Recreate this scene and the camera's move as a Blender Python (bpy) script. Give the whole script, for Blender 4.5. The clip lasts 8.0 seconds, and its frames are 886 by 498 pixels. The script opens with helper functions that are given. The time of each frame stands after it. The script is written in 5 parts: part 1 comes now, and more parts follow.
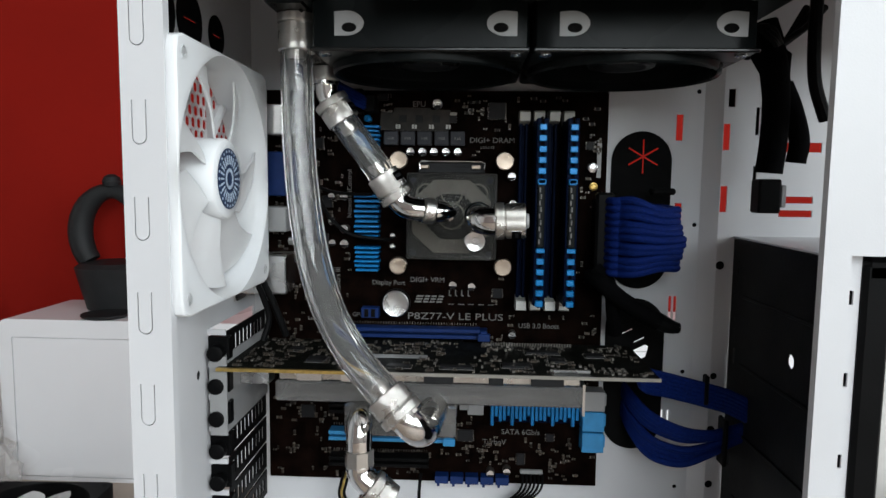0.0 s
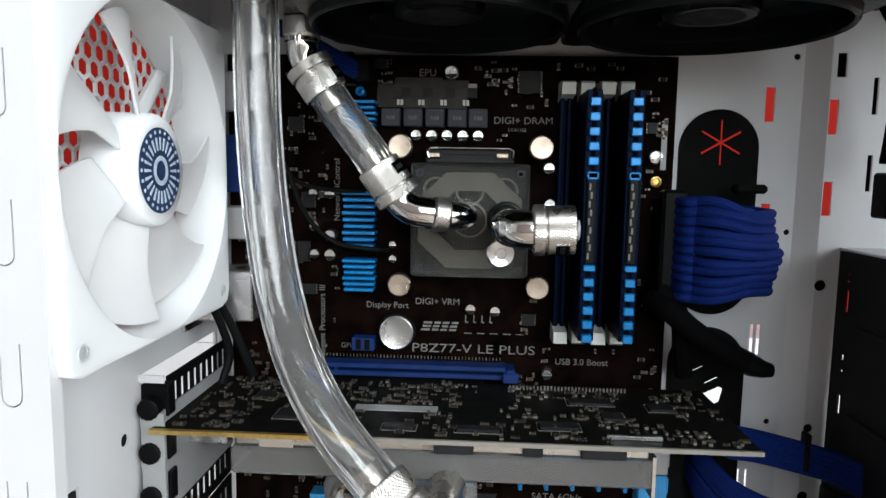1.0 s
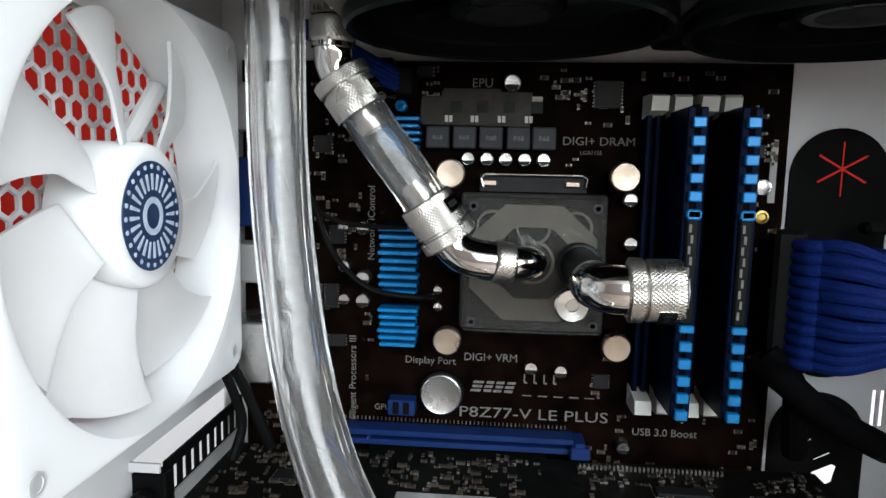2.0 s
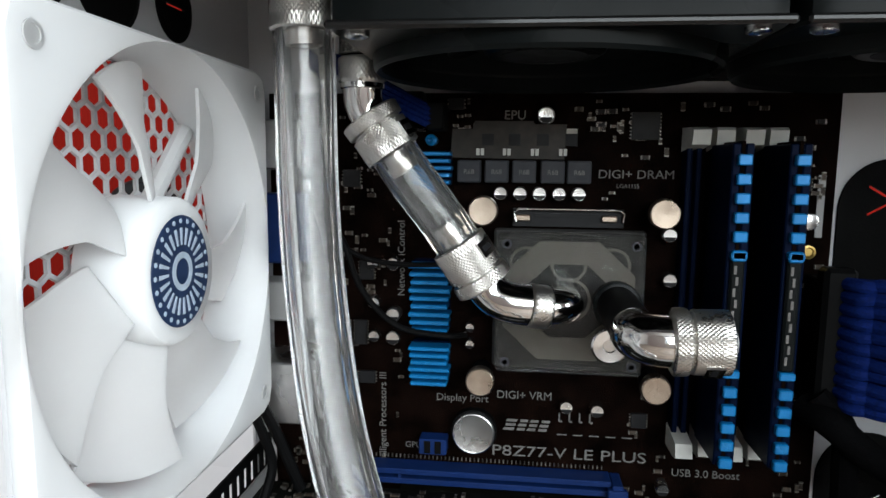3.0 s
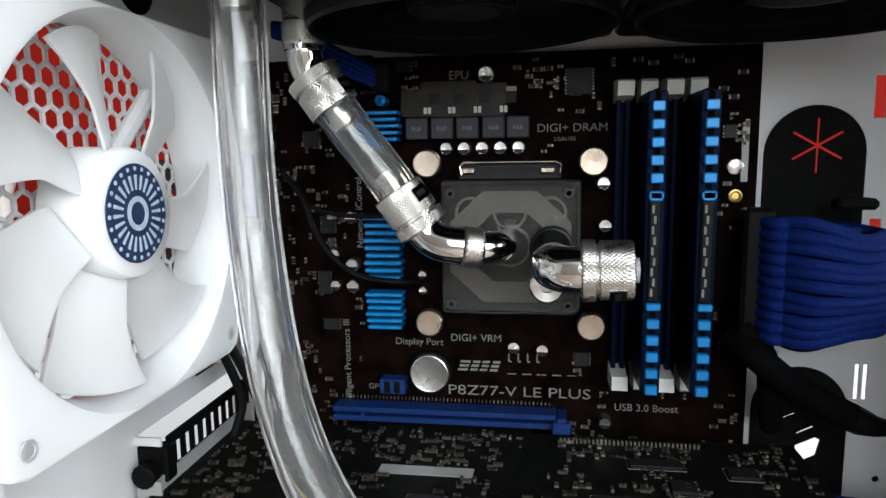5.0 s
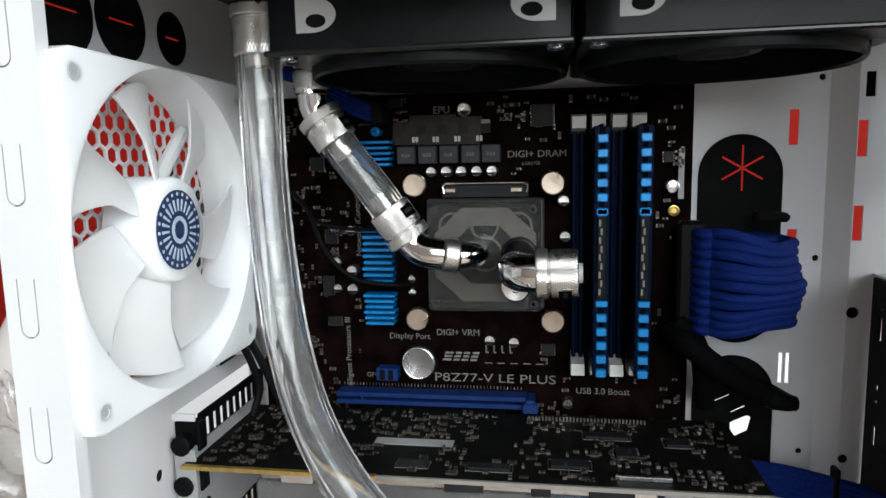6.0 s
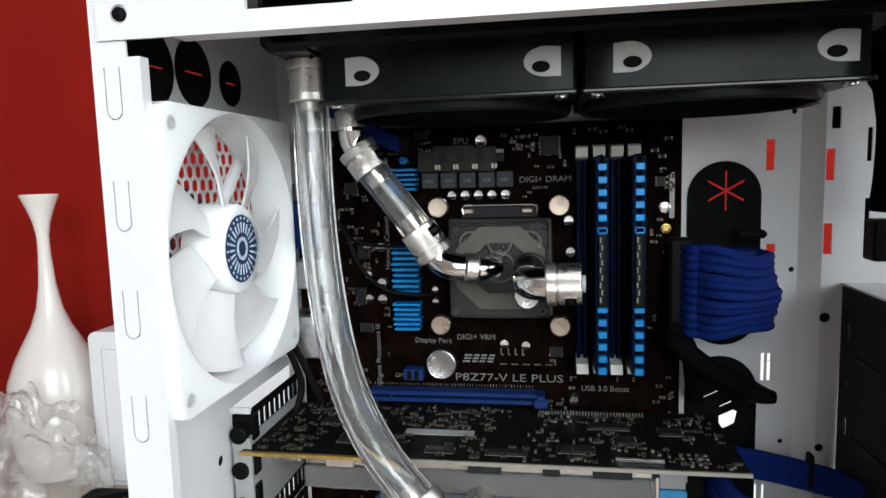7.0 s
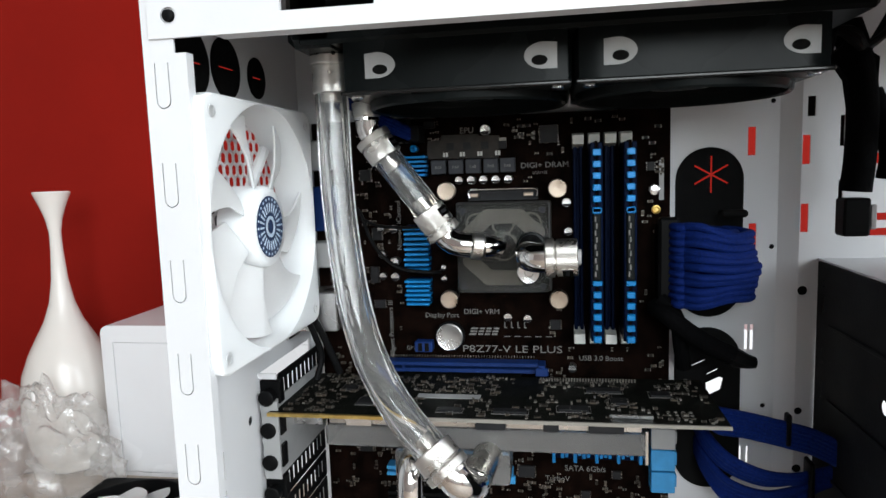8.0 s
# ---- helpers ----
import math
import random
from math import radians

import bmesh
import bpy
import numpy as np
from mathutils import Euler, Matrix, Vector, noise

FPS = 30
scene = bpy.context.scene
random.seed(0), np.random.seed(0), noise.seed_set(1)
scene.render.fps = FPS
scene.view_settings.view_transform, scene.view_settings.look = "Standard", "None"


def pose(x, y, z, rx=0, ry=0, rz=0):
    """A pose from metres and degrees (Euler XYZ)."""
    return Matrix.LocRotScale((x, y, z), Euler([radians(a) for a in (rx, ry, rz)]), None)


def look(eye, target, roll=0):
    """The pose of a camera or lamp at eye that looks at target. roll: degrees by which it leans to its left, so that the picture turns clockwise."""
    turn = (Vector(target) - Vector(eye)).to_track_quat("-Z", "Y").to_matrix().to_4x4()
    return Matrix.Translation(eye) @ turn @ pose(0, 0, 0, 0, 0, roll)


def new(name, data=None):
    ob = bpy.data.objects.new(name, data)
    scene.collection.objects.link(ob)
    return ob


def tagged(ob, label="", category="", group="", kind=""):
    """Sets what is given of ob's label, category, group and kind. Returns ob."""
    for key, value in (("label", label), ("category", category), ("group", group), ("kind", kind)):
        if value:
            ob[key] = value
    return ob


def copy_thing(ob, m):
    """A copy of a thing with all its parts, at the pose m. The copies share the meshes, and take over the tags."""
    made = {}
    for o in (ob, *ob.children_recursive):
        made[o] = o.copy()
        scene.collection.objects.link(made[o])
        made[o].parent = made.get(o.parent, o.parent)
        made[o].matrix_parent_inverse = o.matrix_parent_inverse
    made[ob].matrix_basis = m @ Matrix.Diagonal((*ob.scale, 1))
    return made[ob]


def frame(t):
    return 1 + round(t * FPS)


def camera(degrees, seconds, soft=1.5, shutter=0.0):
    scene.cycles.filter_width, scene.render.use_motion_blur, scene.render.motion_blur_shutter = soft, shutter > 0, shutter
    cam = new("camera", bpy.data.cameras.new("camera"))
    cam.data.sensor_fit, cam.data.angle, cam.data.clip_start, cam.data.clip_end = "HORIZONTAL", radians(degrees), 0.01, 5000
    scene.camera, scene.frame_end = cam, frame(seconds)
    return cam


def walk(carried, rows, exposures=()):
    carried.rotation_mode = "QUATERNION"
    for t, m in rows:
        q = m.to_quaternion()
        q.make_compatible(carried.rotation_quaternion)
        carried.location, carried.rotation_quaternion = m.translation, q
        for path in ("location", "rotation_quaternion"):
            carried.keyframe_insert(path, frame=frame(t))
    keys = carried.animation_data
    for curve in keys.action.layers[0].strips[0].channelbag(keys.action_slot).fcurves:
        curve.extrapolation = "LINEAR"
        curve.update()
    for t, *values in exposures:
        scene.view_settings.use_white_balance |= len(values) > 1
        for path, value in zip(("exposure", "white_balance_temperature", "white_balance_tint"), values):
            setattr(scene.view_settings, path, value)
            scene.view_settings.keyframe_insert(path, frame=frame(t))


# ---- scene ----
cam = camera(67.5, 8.0)
PATH = [
    (0, (0.12, -0.493, 0.366), (0.034, 1.496, 0.171), 0.7),
    (0.5, (0.115, -0.425, 0.359), (0.032, 1.564, 0.167), 1.1),
    (1, (0.11, -0.379, 0.368), (0.005, 1.606, 0.143), 0.9),
    (1.5, (0.098, -0.336, 0.376), (-0.033, 1.646, 0.14), 1.1),
    (3, (0.083, -0.304, 0.402), (-0.144, 1.667, 0.148), 0.6),
    (3.5, (0.084, -0.311, 0.405), (-0.164, 1.66, 0.176), 0.3),
    (4, (0.089, -0.313, 0.402), (-0.169, 1.656, 0.161), -0.1),
    (4.5, (0.105, -0.312, 0.395), (-0.158, 1.652, 0.129), -0.7),
    (5, (0.121, -0.325, 0.387), (-0.18, 1.632, 0.102), -0.9),
    (6.3, (0.14, -0.397, 0.397), (-0.172, 1.561, 0.137), -1.4),
    (6.5, (0.14, -0.407, 0.397), (-0.181, 1.55, 0.139), -1.5),
    (7, (0.138, -0.432, 0.404), (-0.187, 1.528, 0.176), -1.6),
    (7.5, (0.137, -0.453, 0.401), (-0.173, 1.512, 0.197), -1.4),
    (8, (0.14, -0.47, 0.396), (-0.192, 1.488, 0.164), -1.9),
]
walk(cam, [(t, look(eye, target, roll)) for t, eye, target, roll in PATH], [(0.0, -0.36), (0.5, -0.12), (1.0, 0.14), (1.5, 0.25), (3.0, -0.06), (3.5, -0.06), (4.5, 0.06), (5.0, 0.16), (6.5, 0.13), (7.0, 0.15), (8.0, 0.14)])

# ---- light ----
world = bpy.data.worlds.new("sky")
scene.world = world
world.use_nodes = True
wn = world.node_tree
sky = wn.nodes.new("ShaderNodeTexSky")
sky.sky_type, sky.sun_disc = "NISHITA", False
sky.sun_elevation, sky.sun_rotation = radians(40), radians(150)
wn.links.new(sky.outputs[0], wn.nodes["Background"].inputs[0])
wn.nodes["Background"].inputs[1].default_value = 0.12


def opening_light(m, w, h, watts, colour):
    d = bpy.data.lights.new("opening_daylight", "AREA")
    d.shape, d.size, d.size_y, d.energy, d.color = "RECTANGLE", w, h, watts, colour
    ob = new("opening_daylight", d)
    ob.matrix_basis = m
    return ob


opening_light(look((1.45, -3.20, 1.50), (0.12, 0.0, 0.3)), 3.4, 1.9, 172.0, (0.90, 0.975, 1.0))
# added fill lamp in the unseen east wall, brightens the fan and rear panel
opening_light(look((3.36, -1.55, 1.25), (0.0, -0.1, 0.35)), 1.7, 1.5, 62.0, (0.90, 0.975, 1.0))

# ---- materials ----


def mat(name, colour, rough=0.5, metal=0.0, var=0.12, scale=60.0, bump=0.0, bscale=400.0, trans=0.0, ior=1.45, coat=0.0,
        rvar=0.08, sub=0.0, island=0.0, spec=0.5, alpha=1.0):
    m = bpy.data.materials.new(name)
    m.use_nodes = True
    nt = m.node_tree
    b = nt.nodes["Principled BSDF"]
    co = nt.nodes.new("ShaderNodeTexCoord")
    n1 = nt.nodes.new("ShaderNodeTexNoise")
    n1.inputs["Scale"].default_value, n1.inputs["Detail"].default_value = scale, 6.0
    nt.links.new(co.outputs["Object"], n1.inputs["Vector"])
    ramp = nt.nodes.new("ShaderNodeMapRange")
    ramp.inputs["From Min"].default_value, ramp.inputs["From Max"].default_value = 0.3, 0.7
    ramp.inputs["To Min"].default_value, ramp.inputs["To Max"].default_value = 1 - var, 1 + var
    nt.links.new(n1.outputs["Fac"], ramp.inputs["Value"])
    hsv = nt.nodes.new("ShaderNodeHueSaturation")
    hsv.inputs["Color"].default_value = (*colour, 1)
    value = ramp.outputs["Result"]
    if island:
        g = nt.nodes.new("ShaderNodeNewGeometry")
        r2 = nt.nodes.new("ShaderNodeMapRange")
        r2.inputs["To Min"].default_value, r2.inputs["To Max"].default_value = 1 - island, 1 + island
        nt.links.new(g.outputs["Random Per Island"], r2.inputs["Value"])
        mu = nt.nodes.new("ShaderNodeMath")
        mu.operation = "MULTIPLY"
        nt.links.new(value, mu.inputs[0])
        nt.links.new(r2.outputs["Result"], mu.inputs[1])
        value = mu.outputs[0]
    nt.links.new(value, hsv.inputs["Value"])
    nt.links.new(hsv.outputs["Color"], b.inputs["Base Color"])
    n2 = nt.nodes.new("ShaderNodeTexNoise")
    n2.inputs["Scale"].default_value, n2.inputs["Detail"].default_value = scale * 0.35, 4.0
    nt.links.new(co.outputs["Object"], n2.inputs["Vector"])
    rr = nt.nodes.new("ShaderNodeMapRange")
    rr.inputs["From Min"].default_value, rr.inputs["From Max"].default_value = 0.3, 0.7
    rr.inputs["To Min"].default_value, rr.inputs["To Max"].default_value = max(0.0, rough - rvar), min(1.0, rough + rvar)
    nt.links.new(n2.outputs["Fac"], rr.inputs["Value"])
    nt.links.new(rr.outputs["Result"], b.inputs["Roughness"])
    b.inputs["Metallic"].default_value = metal
    b.inputs["Transmission Weight"].default_value = trans
    b.inputs["IOR"].default_value = ior
    b.inputs["Coat Weight"].default_value = coat
    b.inputs["Specular IOR Level"].default_value = spec
    b.inputs["Alpha"].default_value = alpha
    if sub:
        b.inputs["Subsurface Weight"].default_value = sub
        b.inputs["Subsurface Scale"].default_value = 0.012
        b.inputs["Subsurface Radius"].default_value = (1, 1, 1)
    if bump:
        n3 = nt.nodes.new("ShaderNodeTexNoise")
        n3.inputs["Scale"].default_value, n3.inputs["Detail"].default_value = bscale, 3.0
        nt.links.new(co.outputs["Object"], n3.inputs["Vector"])
        bp = nt.nodes.new("ShaderNodeBump")
        bp.inputs["Strength"].default_value, bp.inputs["Distance"].default_value = bump, 0.001
        nt.links.new(n3.outputs["Fac"], bp.inputs["Height"])
        nt.links.new(bp.outputs["Normal"], b.inputs["Normal"])
    return m


M_WHITE = mat("white_powder_coat", (0.565, 0.565, 0.58), 0.40, var=0.03, scale=14, bump=0.05, bscale=900)
M_FANWHITE = mat("white_fan_plastic", (0.76, 0.775, 0.79), 0.36, var=0.02, scale=20, bump=0.03, bscale=500, sub=0.75)
M_BLACK = mat("black_plastic", (0.003, 0.003, 0.0032), 0.5, var=0.25, scale=40, bump=0.1, bscale=700, spec=0.08)
M_RUBBER = mat("black_rubber", (0.004, 0.004, 0.004), 0.8, var=0.2, scale=80, bump=0.15, bscale=900, spec=0.08)
M_GLOSSBLACK = mat("glossy_black_paint", (0.0045, 0.0058, 0.006), 0.3, var=0.2, scale=30, rvar=0.1, spec=0.09)
M_CAGE = mat("black_steel", (0.006, 0.006, 0.0062), 0.55, var=0.25, scale=50, bump=0.1, spec=0.15)
M_PCB = mat("dark_brown_circuit_board", (0.0038, 0.0018, 0.0013), 0.6, var=0.8, scale=70, bump=0.25, bscale=1400, spec=0.012)
M_GPUPCB = mat("dark_green_circuit_board", (0.0040, 0.0044, 0.0035), 0.55, var=0.4, scale=170, bump=0.25, bscale=1400, spec=0.06)
M_CHIP = mat("black_chip_epoxy", (0.010, 0.010, 0.011), 0.5, var=0.15, scale=200, spec=0.2)
M_SMD = mat("small_soldered_parts", (0.038, 0.030, 0.023), 0.45, metal=0.3, var=0.3, scale=300, island=0.85, spec=0.3)
M_SOLDER = mat("bright_solder", (0.155, 0.143, 0.128), 0.4, metal=0.8, var=0.2, scale=300, island=0.7)
M_GOLD = mat("gold_contact", (0.55, 0.38, 0.12), 0.35, metal=0.9, var=0.2, scale=300)
M_CHOKE = mat("grey_ferrite", (0.030, 0.032, 0.038), 0.6, var=0.15, scale=200, bump=0.15, bscale=1500, spec=0.3)
M_SILVER = mat("silver_can", (0.72, 0.71, 0.70), 0.25, metal=1.0, var=0.06, scale=120)
M_COPPERCAP = mat("nickel_thumb_nut", (0.38, 0.31, 0.25), 0.32, metal=1.0, var=0.08, scale=150, bump=0.1, bscale=1500)
M_CHROME = mat("polished_nickel", (0.72, 0.705, 0.685), 0.09, metal=1.0, var=0.04, scale=90, rvar=0.04)
M_NICKEL = mat("satin_nickel", (0.55, 0.525, 0.49), 0.28, metal=1.0, var=0.07, scale=120, bump=0.05, bscale=1800)
M_BLUEFIN = mat("light_blue_anodised_metal", (0.003, 0.155, 0.40), 0.33, metal=0.25, var=0.12, scale=120)
M_BLUE = mat("blue_connector_plastic", (0.003, 0.018, 0.090), 0.45, var=0.12, scale=150, spec=0.3)
M_SKYBLUE = mat("sky_blue_connector_plastic", (0.03, 0.22, 0.46), 0.42, var=0.1, scale=150)
M_NAVY = mat("dark_blue_anodised_metal", (0.0007, 0.0034, 0.015), 0.45, metal=0.2, var=0.2, scale=120, spec=0.05)
M_IVORY = mat("white_latch_plastic", (0.46, 0.46, 0.43), 0.45, var=0.05, scale=120)
M_INK = mat("white_silkscreen_ink", (0.130, 0.124, 0.118), 0.7, var=0.3, scale=500)
M_SLEEVE = mat("blue_braided_sleeve", (0.003, 0.014, 0.105), 0.7, var=0.35, scale=900, bump=0.6, bscale=1600, spec=0.1)
M_BLACKSLEEVE = mat("black_braided_sleeve", (0.0022, 0.0022, 0.0025), 0.8, var=0.3, scale=900, bump=0.6, bscale=1600, spec=0.04)
M_TUBE = mat("clear_flexible_pvc", (0.93, 0.935, 0.93), 0.07, var=0.01, trans=0.97, ior=1.33, rvar=0.03, scale=25)
M_ACRYL = mat("frosted_clear_acrylic", (0.62, 0.62, 0.61), 0.05, var=0.03, trans=0.985, ior=1.22, rvar=0.03)
M_HAZE = mat("hazy_clear_acrylic", (0.50, 0.49, 0.48), 0.16, var=0.04, trans=0.84, ior=1.25, rvar=0.05)
M_MILLED = mat("milled_channel_face", (0.22, 0.205, 0.18), 0.5, metal=0.2, var=0.1, scale=120)
# brown copper, its colour raised a little for the glare on it
M_POUR = mat("board_copper_with_glare", (0.016, 0.0125, 0.010), 0.42, metal=0.2, var=0.35, scale=160, bump=0.1, bscale=900, spec=0.3)
M_SHINYBLACK = mat("polished_black_plastic", (0.010, 0.010, 0.010), 0.14, var=0.2, scale=30, rvar=0.05, spec=0.3)
M_CAPWHITE = mat("dull_silver_can", (0.42, 0.41, 0.40), 0.35, metal=1.0, var=0.1, scale=200)
M_RED = mat("red_wall_paint", (0.235, 0.0080, 0.0042), 0.75, var=0.06, scale=3.0, bump=0.15, bscale=180, spec=0.12)
M_CREAM = mat("grey_beige_wall_paint", (0.56, 0.55, 0.54), 0.7, var=0.03, scale=3.0, bump=0.1, bscale=150)
M_CABINET = mat("white_lacquer", (0.82, 0.82, 0.84), 0.3, var=0.03, scale=6.0, bump=0.02, bscale=300)
M_DESK = mat("beige_wooden_desk_top", (0.48, 0.38, 0.29), 0.5, var=0.12, scale=12.0, bump=0.1, bscale=90)
M_FLOOR = mat("brown_floor_boards", (0.36, 0.30, 0.25), 0.5, var=0.25, scale=5.0)
M_CERAMIC = mat("ivory_glazed_ceramic", (0.76, 0.72, 0.68), 0.18, var=0.02, scale=12.0)


def film(name):
    """thin clear film: mostly see-through, a faint milky veil and sharp glints"""
    m = bpy.data.materials.new(name)
    m.use_nodes = True
    nt = m.node_tree
    nt.nodes.remove(nt.nodes["Principled BSDF"])
    out = nt.nodes["Material Output"]
    clear, veil, glint = (nt.nodes.new("ShaderNodeBsdf" + k) for k in ("Transparent", "Diffuse", "Glossy"))
    clear.inputs["Color"].default_value = (0.97, 0.965, 0.96, 1)
    veil.inputs["Color"].default_value = (0.80, 0.78, 0.76, 1)
    glint.inputs["Roughness"].default_value = 0.14
    co = nt.nodes.new("ShaderNodeTexCoord")
    n = nt.nodes.new("ShaderNodeTexNoise")
    n.inputs["Scale"].default_value, n.inputs["Detail"].default_value = 35.0, 4.0
    nt.links.new(co.outputs["Object"], n.inputs["Vector"])
    ramp = nt.nodes.new("ShaderNodeMapRange")
    ramp.inputs["From Min"].default_value, ramp.inputs["From Max"].default_value = 0.35, 0.7
    ramp.inputs["To Min"].default_value, ramp.inputs["To Max"].default_value = 0.12, 0.42
    nt.links.new(n.outputs["Fac"], ramp.inputs["Value"])
    a, b = nt.nodes.new("ShaderNodeMixShader"), nt.nodes.new("ShaderNodeMixShader")
    nt.links.new(ramp.outputs["Result"], a.inputs[0])
    nt.links.new(clear.outputs[0], a.inputs[1])
    nt.links.new(veil.outputs[0], a.inputs[2])
    lw = nt.nodes.new("ShaderNodeLayerWeight")
    power, gain = nt.nodes.new("ShaderNodeMath"), nt.nodes.new("ShaderNodeMath")
    power.operation, gain.operation = "POWER", "MULTIPLY_ADD"
    power.inputs[1].default_value, gain.inputs[1].default_value, gain.inputs[2].default_value = 3.0, 0.45, 0.06
    nt.links.new(lw.outputs["Facing"], power.inputs[0])
    nt.links.new(power.outputs[0], gain.inputs[0])
    nt.links.new(gain.outputs[0], b.inputs[0])
    nt.links.new(a.outputs[0], b.inputs[1])
    nt.links.new(glint.outputs[0], b.inputs[2])
    nt.links.new(b.outputs[0], out.inputs["Surface"])
    return m


M_WRAP = film("crumpled_clear_plastic_film")
M_KNURL = mat("knurled_nickel", (0.56, 0.54, 0.51), 0.30, metal=1.0, var=0.06, scale=300, bump=0.04, bscale=2600)
M_FROST = mat("grey_frosted_plate", (0.019, 0.018, 0.017), 0.5, var=0.2, scale=90)
M_CARVED = mat("matt_black_carved_wood", (0.014, 0.015, 0.016), 0.55, var=0.2, scale=30.0, bump=0.2, bscale=200, spec=0.3)
M_STICKER = mat("dark_blue_fan_sticker", (0.018, 0.035, 0.085), 0.35, var=0.2, scale=200)
M_STICKERLINE = mat("pale_blue_print", (0.42, 0.50, 0.60), 0.4, var=0.15, scale=300)
M_GREY = mat("grey_translucent_bag", (0.45, 0.44, 0.42), 0.4, var=0.2, scale=25.0, bump=0.4, bscale=60)
M_LIGHTGREY = mat("light_grey_plastic", (0.27, 0.27, 0.27), 0.45, var=0.06, scale=60)
M_FIN = mat("black_radiator_fins", (0.010, 0.011, 0.012), 0.6, var=0.2, scale=300, spec=0.1)

# ---- shape helpers ----


class Geo:
    def __init__(self):
        self.v, self.f = [], []

    def add(self, vs, fs):
        o = len(self.v)
        self.v += [tuple(p) for p in vs]
        self.f += [tuple(i + o for i in f) for f in fs]
        return self

    def box(self, x0, x1, y0, y1, z0, z1, b=0.0):
        lo, hi = (x0, y0, z0), (x1, y1, z1)
        if not b:
            vs = [(x, y, z) for x in (x0, x1) for y in (y0, y1) for z in (z0, z1)]
            return self.add(vs, [(0, 1, 3, 2), (4, 6, 7, 5), (0, 4, 5, 1), (2, 3, 7, 6), (0, 2, 6, 4), (1, 5, 7, 3)])
        b = min(b, *[(hi[i] - lo[i]) * 0.45 for i in range(3)])
        vs, key = [], {}
        for sx in (0, 1):
            for sy in (0, 1):
                for sz in (0, 1):
                    for k in range(3):
                        s = (sx, sy, sz)
                        p = [(hi[i] if s[i] else lo[i]) + (0 if i == k else (-b if s[i] else b)) for i in range(3)]
                        key[s, k] = len(vs)
                        vs.append(p)

        def sg(a, va, c, vc, d, vd):
            s = [0, 0, 0]
            s[a], s[c], s[d] = va, vc, vd
            return tuple(s)
        fs = []
        for k in range(3):
            a, c = (k + 1) % 3, (k + 2) % 3
            for s in (0, 1):
                fs.append([key[sg(k, s, a, i, c, j), k] for i, j in ((0, 0), (1, 0), (1, 1), (0, 1))])
            for i in (0, 1):
                for j in (0, 1):
                    s0, s1 = sg(a, i, c, j, k, 0), sg(a, i, c, j, k, 1)
                    fs.append([key[s0, a], key[s1, a], key[s1, c], key[s0, c]])
        for sx in (0, 1):
            for sy in (0, 1):
                for sz in (0, 1):
                    fs.append([key[(sx, sy, sz), k] for k in range(3)])
        return self.add(vs, fs)

    def cyl(self, p, q, r, n=24, r2=None, knurl=0.0, b=0.0):
        p, q = Vector(p), Vector(q)
        d = (q - p)
        if b:
            return self.lathe(p, q, [(0, r - b), (b, r), (d.length - b, r), (d.length, r - b)], n, knurl)
        return self.lathe(p, q, [(0, r), (d.length, r if r2 is None else r2)], n, knurl)

    def lathe(self, p, q, prof, n=24, knurl=0.0, caps=True):
        """profile: (distance along the axis, radius)"""
        p, q = Vector(p), Vector(q)
        w = (q - p).normalized()
        u = w.orthogonal().normalized()
        v = w.cross(u)
        vs, fs = [], []
        for h, r in prof:
            for i in range(n):
                a = 2 * math.pi * i / n
                rr = r - (knurl if (i + len(vs) // n) % 2 else 0)
                vs.append(p + w * h + (u * math.cos(a) + v * math.sin(a)) * rr)
        for j in range(len(prof) - 1):
            for i in range(n):
                k = (i + 1) % n
                a, b, c, d = j * n + i, j * n + k, (j + 1) * n + k, (j + 1) * n + i
                if not knurl:
                    fs.append((a, b, c, d))
                elif (i + j) % 2:
                    fs += [(a, b, d), (b, c, d)]
                else:
                    fs += [(a, b, c), (a, c, d)]
        if caps:
            fs.append(tuple(range(n)))
            fs.append(tuple((len(prof) - 1) * n + i for i in range(n)))
        return self.add(vs, fs)

    def sweep(self, pts, r, n=12, caps=True):
        pts = [Vector(p) for p in pts]
        rs = r if isinstance(r, (list, tuple)) else [r] * len(pts)
        u = None
        vs, fs = [], []
        for i, p in enumerate(pts):
            w = (pts[min(i + 1, len(pts) - 1)] - pts[max(i - 1, 0)]).normalized()
            u = w.orthogonal().normalized() if u is None else (u - w * u.dot(w)).normalized()
            v = w.cross(u)
            for k in range(n):
                a = 2 * math.pi * k / n
                vs.append(p + (u * math.cos(a) + v * math.sin(a)) * rs[i])
        for j in range(len(pts) - 1):
            for i in range(n):
                k = (i + 1) % n
                fs.append((j * n + i, j * n + k, (j + 1) * n + k, (j + 1) * n + i))
        if caps:
            fs.append(tuple(range(n)))
            fs.append(tuple((len(pts) - 1) * n + i for i in range(n)))
        return self.add(vs, fs)

    def prism(self, poly, a, b, axis=1):
        """a flat outline pulled from a to b along an axis; outline in the two other axes, in their order"""
        n = len(poly)
        o = [i for i in range(3) if i != axis]
        vs = []
        for h in (a, b):
            for p in poly:
                c = [0, 0, 0]
                c[axis], c[o[0]], c[o[1]] = h, p[0], p[1]
                vs.append(c)
        fs = [tuple(range(n)), tuple(range(n, 2 * n))] + [(i, (i + 1) % n, n + (i + 1) % n, n + i) for i in range(n)]
        return self.add(vs, fs)

